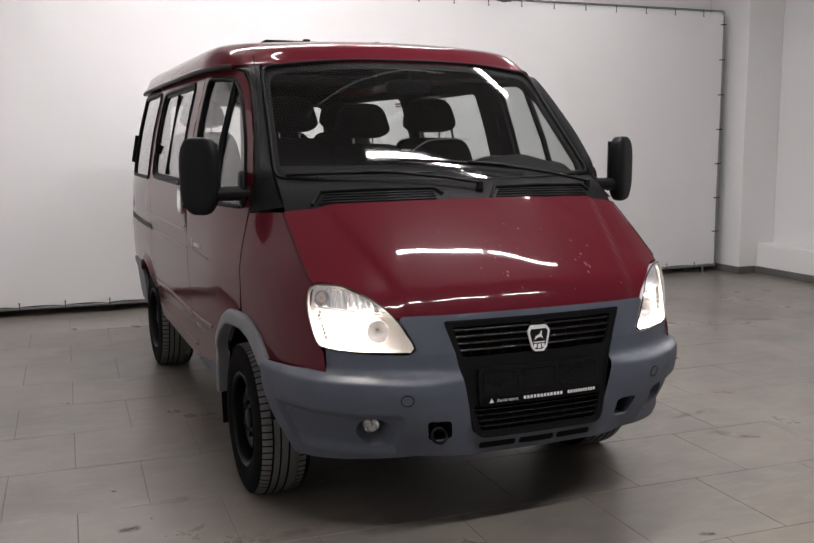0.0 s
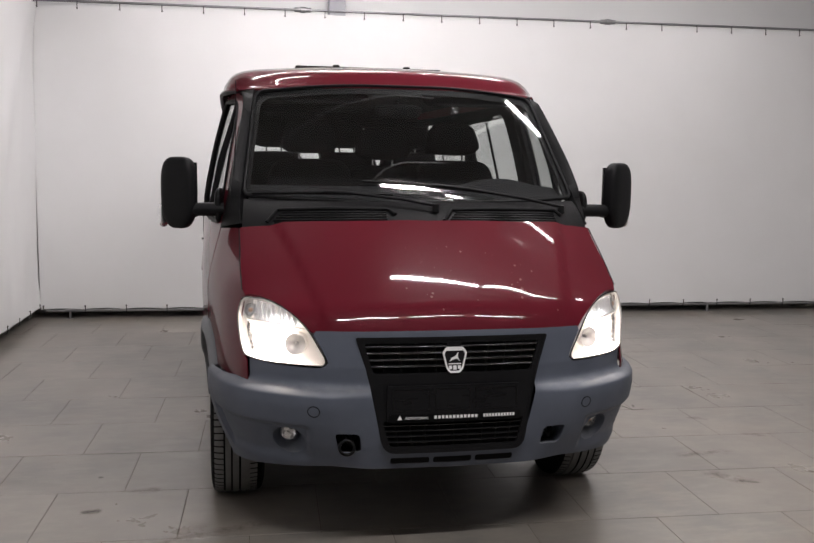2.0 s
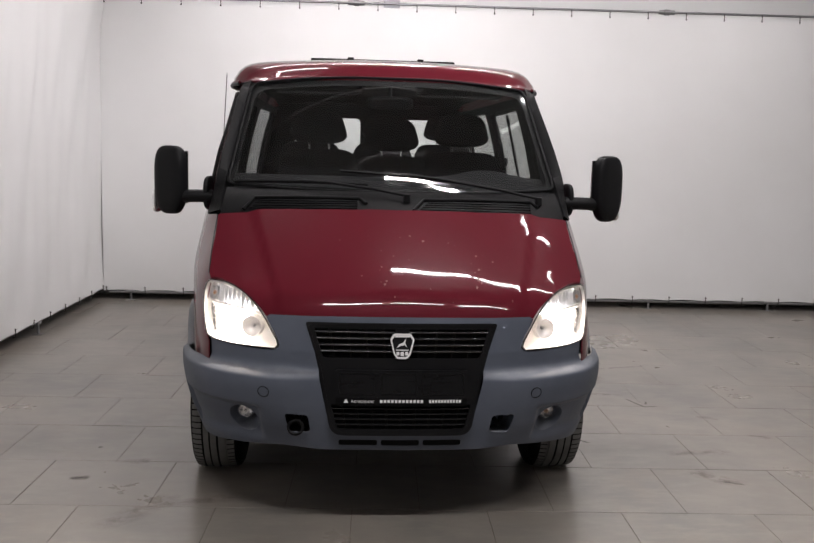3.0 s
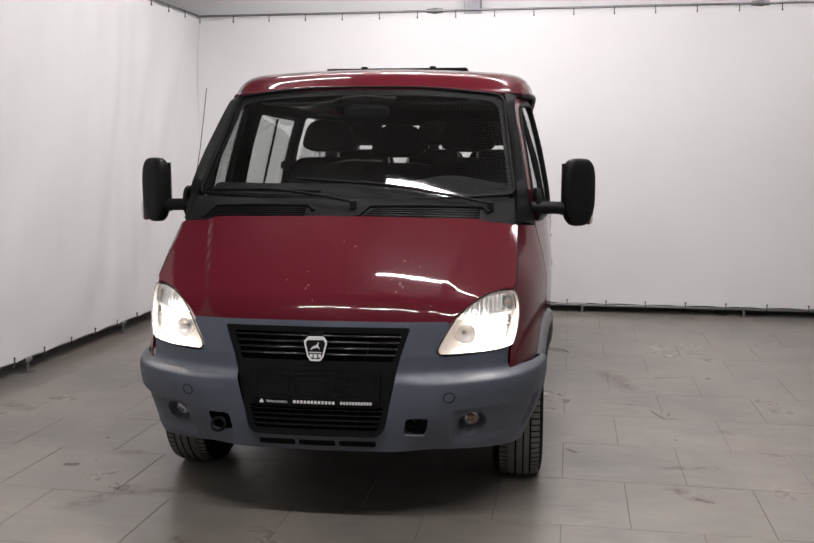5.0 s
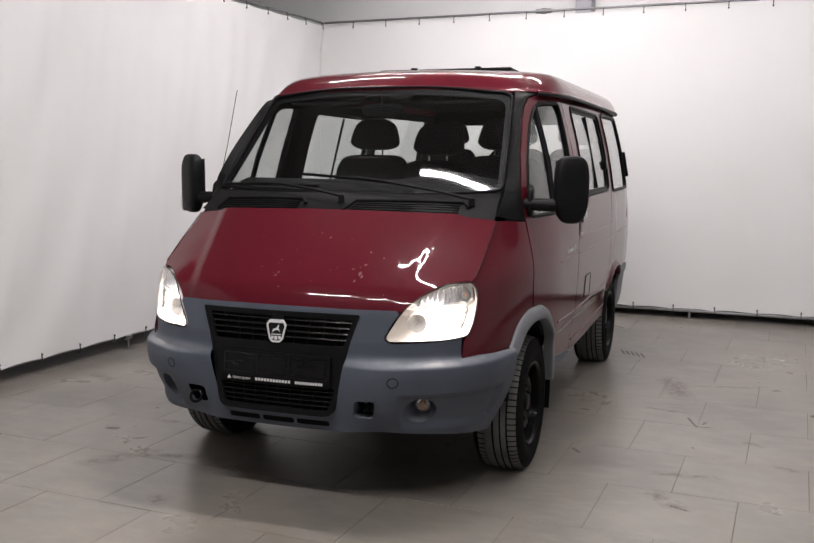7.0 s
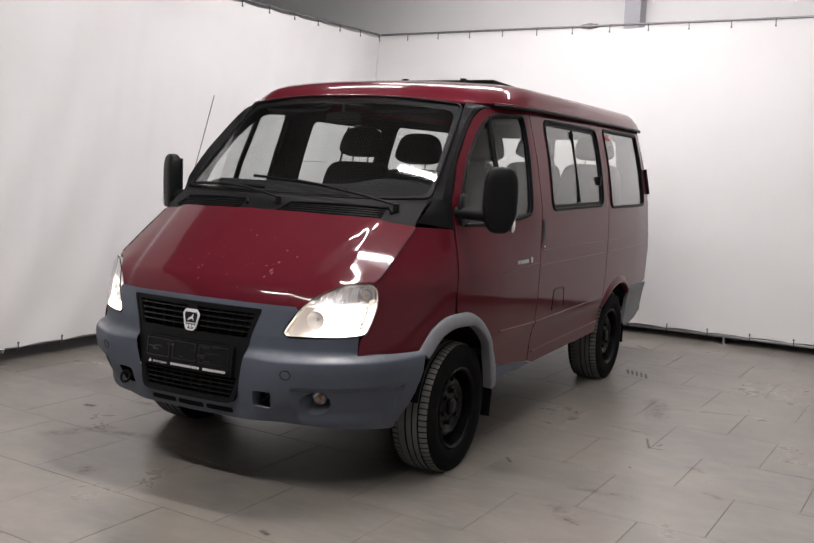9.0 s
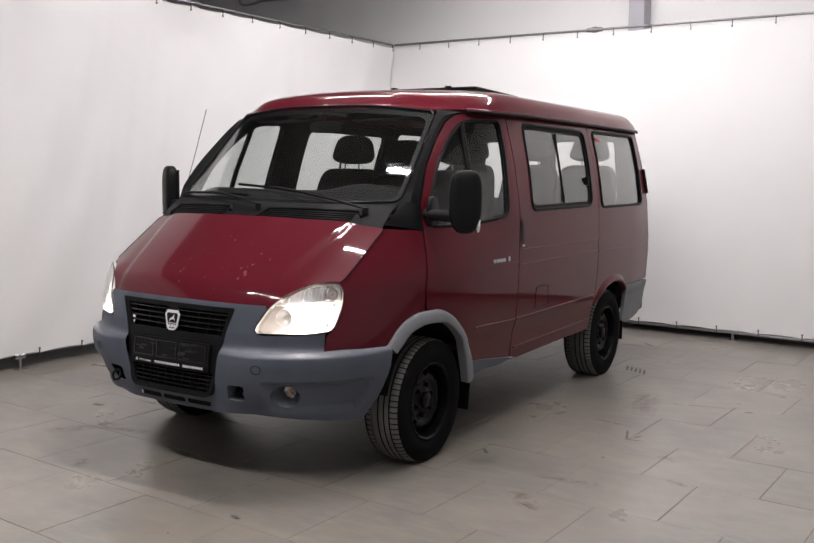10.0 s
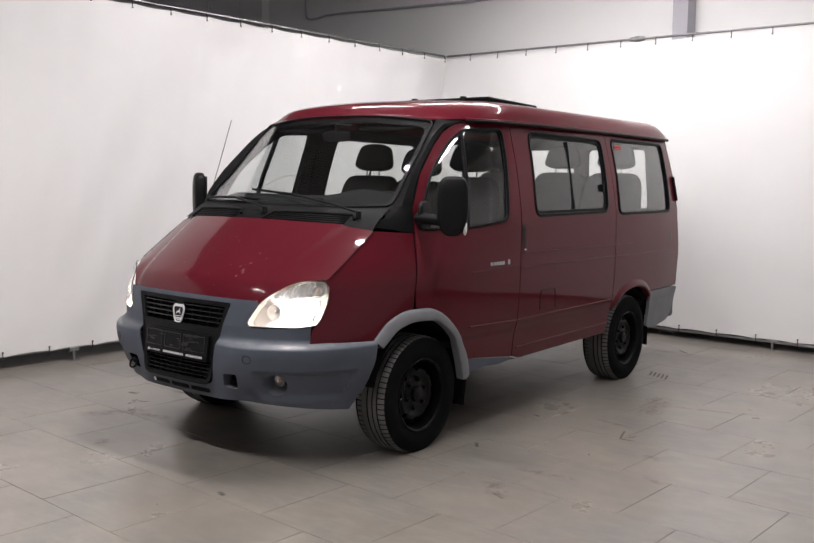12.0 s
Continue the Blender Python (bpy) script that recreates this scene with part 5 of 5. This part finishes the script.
for h in REAR_WINDOWS:
    w = part("window_glass", sheet(h, [], tail, 0.1, 0.004, flip=True), GLASS, tail_part)
    w.visible_shadow = False
    part("window_seal", tube([(a, b - 0.004, c) for a, b, c in (tail(u, v) for u, v in dense(h, 0.05))], 0.014, 8, True), SEAL, tail_part)
rear_low = rounded([(3.12, 0.385), (3.30, 0.362), (3.62, 0.405), (3.72, 0.54), (3.70, 0.690), (3.09, 0.692), (3.14, 0.56)], [0.04, 0.1, 0.1, 0.08, 0.02, 0.01, 0.05])
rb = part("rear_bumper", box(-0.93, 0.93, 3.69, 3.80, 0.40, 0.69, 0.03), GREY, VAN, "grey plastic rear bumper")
for k in (0, 1):
    c_ = sheet(rear_low, [], flush(side, 0.012), 0.03, 0.03)
    part("bumper_corner", mirrored(c_) if k else c_, DUSTY, rb)

# ---- cabin ----
part("cabin_floor", box(-0.93, 0.93, -0.1, 3.66, 0.57, 0.62, 0.01), INSIDE, VAN)
part("bulkhead", box(-0.78, 0.78, -0.42, -0.36, 0.55, 1.25, 0.01), INSIDE, VAN)


def dash(x, t):
    y0, z0 = screen_y(x, 1.42) + 0.02, 1.395
    return (x, y0 + t * 0.42, z0 + 0.095 * max(0.0, math.sin(math.pi * 0.62 * max(0.0, min(1, t * 1.2)))) ** 1.3 - 0.22 * max(0, t - 0.75) ** 1.2 * 2 + 0.05 * math.exp(-((x - 0.48) / 0.18) ** 2) * math.sin(math.pi * t))


part("dashboard", joined(sheet([(-0.78, 0.0), (0.78, 0.0), (0.80, 1.0), (-0.80, 1.0)], [], dash, 0.05, 0.02), box(-0.80, 0.80, -0.05, 0.26, 0.95, 1.34, 0.04)), INSIDE, VAN, "dark grey dashboard")
wheel_m = Matrix.Translation((0.48, 0.36, 1.36)) @ Matrix.Rotation(radians(-48), 4, "X")
sw = part("steering_wheel", moved(tube([(0.205 * math.cos(a), 0.205 * math.sin(a), 0) for a in [2 * math.pi * k / 36 for k in range(36)]], 0.015, 8, True), wheel_m), BLACK, VAN, "black four-spoke steering wheel")
part("spokes", moved(joined(lathe([(-0.03, 0.07), (0.02, 0.065), (0.025, 0.0)], 20, "z"), box(-0.2, 0.2, -0.015, 0.015, -0.012, 0.008, 0.003), box(-0.015, 0.015, -0.2, 0.0, -0.012, 0.008, 0.003)), wheel_m), BLACK, sw)
part("steering_column", tube([(0.48, 0.33, 1.33), (0.48, 0.08, 1.08)], 0.045, 10), BLACK, sw)


def seat_back():
    pts, faces = blob(-0.285, 0.285, -0.065, 0.065, 0.0, 0.645, 6.0)
    return [(x * (1 - 0.16 * max(0, (z - 0.2) / 0.45)), y + 0.22 * z, z) for x, y, z in pts], faces


def seat_head():
    pts, faces = blob(-0.178, 0.178, -0.055, 0.055, -0.102, 0.102, 3.6)
    return [(x * (1 - 0.26 * max(0.0, (z + 0.06) / 0.165)), y, z) for x, y, z in pts], faces


BACKREST = make_mesh("backrest", *seat_back(), CLOTH)
CUSHION = make_mesh("cushion", *blob(-0.24, 0.24, -0.46, 0.04, -0.08, 0.08), CLOTH)
HEADREST = make_mesh("headrest", *seat_head(), CLOTH)
STALK = make_mesh("stalk", *joined(tube([(-0.06, 0, -0.15), (-0.06, 0, 0.0)], 0.006, 8), tube([(0.06, 0, -0.15), (0.06, 0, 0.0)], 0.006, 8)), CHROME)
BASE = make_mesh("base", *box(-0.2, 0.2, -0.4, 0.0, -0.35, -0.07, 0.01), INSIDE)


def seat(x, y, z):
    m = pose(x, y, z)
    s = link("seat", BACKREST, VAN, m, "dark grey cloth passenger seat")
    link("cushion", CUSHION, s, m)
    link("base", BASE, s, m)
    link("headrest", HEADREST, s, m @ pose(0, 0.175, 0.779, -10))
    link("stalk", STALK, s, m @ pose(0, 0.165, 0.74, -10))


for x, z in ((0.50, 0.98), (0.06, 0.945), (-0.39, 0.98)):
    seat(x, 0.945, z)
for x, y in ((0.62, 2.98), (0.10, 2.98), (-0.50, 2.95)):
    seat(x, y, 1.04)

# ---- small things behind the glass ----
part("cabin_mirror", joined(moved(blob(-0.125, 0.125, -0.018, 0.018, -0.036, 0.036, 3.5), Matrix.Translation((0.0, 0.27, 1.875)) @ Matrix.Rotation(radians(12), 4, "X")), tube([(0.0, 0.26, 1.90), (0.0, 0.27, 1.97)], 0.010, 8)), BLACK, VAN, "black rear-view mirror behind the windscreen")
for x in (0.38, -0.38):
    part("sun_visor", moved(blob(-0.235, 0.235, -0.07, 0.07, -0.012, 0.012, 4.5), Matrix.Translation((x, 0.36, 1.945)) @ Matrix.Rotation(radians(28), 4, "X")), CLOTH, VAN, "dark folded sun visor")
for dz in (0.0, 0.020):
    part("window_sticker", sheet([(2.52, 1.866 + dz), (2.52, 1.878 + dz), (2.63, 1.878 + dz), (2.63, 1.866 + dz)], [], flush(side, -0.004), 0.03, 0.001), RED_MARK, VAN, "small red sticker on the window, as plain bars")

# ---- mirrors and aerial ----
def taper(shape):
    """Draws a mirror's shell in towards its foot."""
    return [(x * (1 - 0.22 * max(0.0, (-0.05 - z) / 0.125) ** 1.5), y, z) for x, y, z in shape[0]], shape[1]


for k in (0, 1):
    flip = mirrored if k else (lambda q: q)
    m = Matrix.Translation((1.105 if k else 1.125, 0.03, 1.455)) @ Matrix.Rotation(radians(32), 4, "Z")
    mirror = part("wing_mirror", flip(moved(taper(blob(-0.090, 0.090, -0.054, 0.036, -0.175, 0.168, 3.6)), m)), BLACK, VAN, "large black wing mirror")
    part("mirror_glass", flip(moved(box(-0.073, 0.073, 0.032, 0.038, -0.12, 0.142, 0.002), m)), CHROME, mirror)
    part("arm", flip(tube([(0.90, -0.01, 1.375), (0.98, -0.012, 1.375), (1.07, 0.0, 1.372), (1.12, 0.02, 1.39)], 0.033, 12)), BLACK, mirror)
    part("mount", flip(moved(blob(-0.02, 0.02, -0.07, 0.07, -0.085, 0.085, 3.0), Matrix.Translation((0.92, 0.03, 1.39)) @ Matrix.Rotation(radians(10), 4, "Z"))), BLACK, mirror)
    part("side_lamp", flip(moved(blob(-0.014, 0.014, -0.026, 0.036, -0.060, 0.058, 3.0), Matrix.Translation((1.190, 0.058, 1.345)) @ Matrix.Rotation(radians(32), 4, "Z"))), FLUTED, mirror, "small clear side turn lamp")
part("aerial", joined(tube([(-0.862, -0.10, 1.42), (-0.842, -0.02, 1.68), (-0.838, 0.088, 1.991)], 0.0022, 6), tube([(-0.87, -0.12, 1.37), (-0.862, -0.10, 1.42)], 0.008, 8)), SEAL, VAN, "thin black rod aerial")


# ---- dirt on the floor ----
def dirt_material(name, colour, low, high, strength, size):
    m = bpy.data.materials.new(name)
    m.use_nodes = True
    t = m.node_tree
    b = t.nodes["Principled BSDF"]
    b.inputs["Base Color"].default_value = (*colour, 1)
    b.inputs["Roughness"].default_value = 0.75
    n, r, mix, clear, where, edge, times = (t.nodes.new("ShaderNode" + k) for k in ("TexNoise", "MapRange", "MixShader", "BsdfTransparent", "NewGeometry", "VertexColor", "Math"))
    n.inputs["Scale"].default_value, n.inputs["Detail"].default_value, n.inputs["Roughness"].default_value = size, 6, 0.7
    edge.layer_name = "thin"
    times.operation = "MULTIPLY"
    r.inputs["From Min"].default_value, r.inputs["From Max"].default_value, r.inputs["To Max"].default_value = low, high, strength
    t.links.new(where.outputs["Position"], n.inputs["Vector"])
    t.links.new(n.outputs["Fac"], r.inputs["Value"])
    t.links.new(r.outputs["Result"], times.inputs[0])
    t.links.new(edge.outputs["Color"], times.inputs[1])
    t.links.new(times.outputs[0], mix.inputs["Fac"])
    t.links.new(clear.outputs[0], mix.inputs[1])
    t.links.new(b.outputs[0], mix.inputs[2])
    t.links.new(mix.outputs[0], t.nodes["Material Output"].inputs["Surface"])
    return m


SMEAR = dirt_material("brown_smear", (0.11, 0.065, 0.046), 0.40, 0.72, 0.6, 18)
SCUFF = dirt_material("dark_scuff", (0.03, 0.026, 0.023), 0.30, 0.60, 0.95, 50)


def dirt(a, b, width, mat, label):
    """A thin film of dirt from a to b, thinning out to its edge."""
    a, b = Vector(a), Vector(b)
    d = (b - a)
    side_ = Vector((-d.y, d.x)).normalized()
    n, m = 14, 8
    verts, faces, thin = [], [], []
    seed = a.x * 7 + a.y * 3
    for i in range(n + 1):
        u = i / n * 1.3 - 0.15
        for j in range(m + 1):
            w = j / m * 2 - 1
            wob = 1 + 0.5 * noise.noise(Vector((u * 4 + seed, w, seed)))
            p = a + d * u + side_ * (w * width * 0.5 * wob)
            verts.append((p.x, p.y, 0.0016))
            fall = max(0.0, 1 - abs(w)) ** 0.8 * max(0.0, min(1.0, 5 * (0.5 - abs(i / n - 0.5))))
            thin.append(fall)
    for i in range(n):
        for j in range(m):
            k = i * (m + 1) + j
            faces.append((k, k + m + 1, k + m + 2, k + 1))
    me = make_mesh("dirt_mark", verts, faces, mat)
    layer = me.color_attributes.new("thin", "FLOAT_COLOR", "POINT")
    for i, f_ in enumerate(thin):
        layer.data[i].color = (f_, f_, f_, 1)
    ob = tagged(link("dirt_mark", me), label, "dirt mark", "dirt marks on the floor")
    ob.visible_shadow = False


for a, b, w, mat in (((1.49, 2.23), (1.63, 1.70), 0.20, SMEAR), ((1.60, -0.22), (1.77, -0.39), 0.16, SMEAR), ((1.60, 0.08), (1.91, 0.11), 0.10, SMEAR), ((1.43, 1.35), (1.67, 1.31), 0.06, SMEAR), ((1.70, 2.07), (2.11, 2.17), 0.05, SMEAR),
                     ((-2.52, 0.80), (-2.28, 0.70), 0.16, SMEAR), ((-1.25, -0.85), (-1.02, -0.53), 0.16, SMEAR), ((-1.05, -0.62), (-0.75, -0.55), 0.10, SMEAR), ((-1.38, -0.03), (-1.20, -0.03), 0.08, SMEAR), ((-0.62, -1.10), (-0.54, -1.20), 0.10, SMEAR), ((2.02, 0.80), (2.12, 0.74), 0.07, SMEAR), ((2.18, 0.40), (2.30, 0.36), 0.07, SMEAR)):
    dirt(a, b, w, mat, "faint brown dirt smear on the floor tiles")
for a, b, w in (((1.69, 1.20), (1.745, 1.02), 0.022), ((1.745, 1.02), (1.83, 1.025), 0.02), ((1.78, 1.08), (1.80, 1.14), 0.02), ((1.12, 0.34), (1.17, 0.27), 0.03), ((-1.55, -0.28), (-1.47, -0.27), 0.06), ((-1.535, 0.19), (-1.515, 0.20), 0.03), ((4.05, 2.28), (4.34, 2.14), 0.04), ((0.63, -1.27), (0.69, -1.29), 0.04), ((0.81, 4.29), (0.92, 4.18), 0.03), ((1.70, -0.36), (1.78, -0.40), 0.03)):
    dirt(a, b, w, SCUFF, "small dark scuff on the floor tiles")
for k in range(5):
    x = 1.03 + k * 0.042
    dirt((x, 3.15 - 0.02 * k), (x + 0.05, 2.98 - 0.02 * k), 0.026, SCUFF, "dark tyre tread print on the floor tiles")


# ---- floor tiles, laid in half bond ----
def tile_material():
    m = material("stone_tile", (0.36, 0.345, 0.32), 0.36, grain=0.02, grain_size=25)
    t = m.node_tree
    b = t.nodes["Principled BSDF"]
    where = t.nodes.new("ShaderNodeNewGeometry")
    each = t.nodes.new("ShaderNodeObjectInfo")
    parts = []
    for scale, stretch in ((1.1, 1.0), (5.0, 2.5), (26.0, 1.0), (2.3, 0.7)):
        n = t.nodes.new("ShaderNodeTexNoise")
        n.inputs["Scale"].default_value, n.inputs["Detail"].default_value, n.inputs["Roughness"].default_value = scale, 7, 0.62
        mp = t.nodes.new("ShaderNodeMapping")
        mp.inputs["Scale"].default_value = (1, stretch, 1)
        t.links.new(where.outputs["Position"], mp.inputs["Vector"])
        t.links.new(mp.outputs["Vector"], n.inputs["Vector"])
        parts.append(n.outputs["Fac"])
    def blend(fac, a, b_, low, high, amount):
        r = t.nodes.new("ShaderNodeMapRange")
        r.inputs["From Min"].default_value, r.inputs["From Max"].default_value, r.inputs["To Max"].default_value = low, high, amount
        t.links.new(fac, r.inputs["Value"])
        x = t.nodes.new("ShaderNodeMix")
        x.data_type = "RGBA"
        t.links.new(r.outputs["Result"], x.inputs["Factor"])
        if isinstance(a, tuple):
            x.inputs["A"].default_value = (*a, 1)
        else:
            t.links.new(a, x.inputs["A"])
        x.inputs["B"].default_value = (*b_, 1)
        return x.outputs["Result"]
    c = blend(parts[0], (0.236, 0.210, 0.180), (0.152, 0.144, 0.131), 0.38, 0.62, 1.0)
    c = blend(parts[1], c, (0.272, 0.245, 0.210), 0.45, 0.68, 0.6)
    c = blend(parts[2], c, (0.160, 0.146, 0.133), 0.52, 0.8, 0.3)
    c = blend(parts[3], c, (0.192, 0.158, 0.130), 0.50, 0.7, 0.65)
    c = blend(each.outputs["Random"], c, (0.168, 0.155, 0.139), 0.0, 1.0, 0.3)
    t.links.new(c, b.inputs["Base Color"])
    b.inputs["Specular IOR Level"].default_value = 0.95
    r = t.nodes.new("ShaderNodeMapRange")
    r.inputs["To Min"].default_value, r.inputs["To Max"].default_value = 0.20, 0.40
    t.links.new(parts[0], r.inputs["Value"])
    t.links.new(r.outputs["Result"], b.inputs["Roughness"])
    return m


TILE = tile_material()
TU, TV, GAP, TURN = 0.6172, 0.6035, 0.003, Matrix.Rotation(radians(-2.8), 4, "Z")
tile_mesh = make_mesh("tile", *box(-TU / 2 + GAP / 2, TU / 2 - GAP / 2, -TV / 2 + GAP / 2, TV / 2 - GAP / 2, -0.010, 0.0, 0.0015), TILE)
far = []
for k in range(-18, 12):
    for i in range(-18, 16):
        u = 1.082 + (i + (0.5 if k % 2 == 0 else 0.0)) * TU + TU / 2
        v = 0.512 + k * TV + TV / 2
        p = TURN @ Vector((u, v, 0))
        if not (X0 - 0.8 < p.x < X1 + 0.35 and Y0 - 0.45 < p.y < Y1 + 0.5):
            continue
        tilt = random.uniform(-0.0006, 0.0006)
        m = Matrix.Translation((p.x, p.y, tilt)) @ TURN
        if -2.9 < p.x < 6.3 and -2.3 < p.y < 5.2 and not (abs(p.x) < 0.5 and 0.0 < p.y < 3.4):
            link("tile", tile_mesh, FLOOR, m)
        else:
            v_, f_ = moved(box(-TU / 2 + GAP / 2, TU / 2 - GAP / 2, -TV / 2 + GAP / 2, TV / 2 - GAP / 2, -0.010, 0.0, 0), m)
            far.append(([(min(max(x, X0 - 0.74), X1 + 0.29), min(max(y, Y0 - 0.39), Y1 + 0.44), z) for x, y, z in v_], f_))
tagged(part("tiles", joined(*far), TILE, FLOOR), kind="stuff")
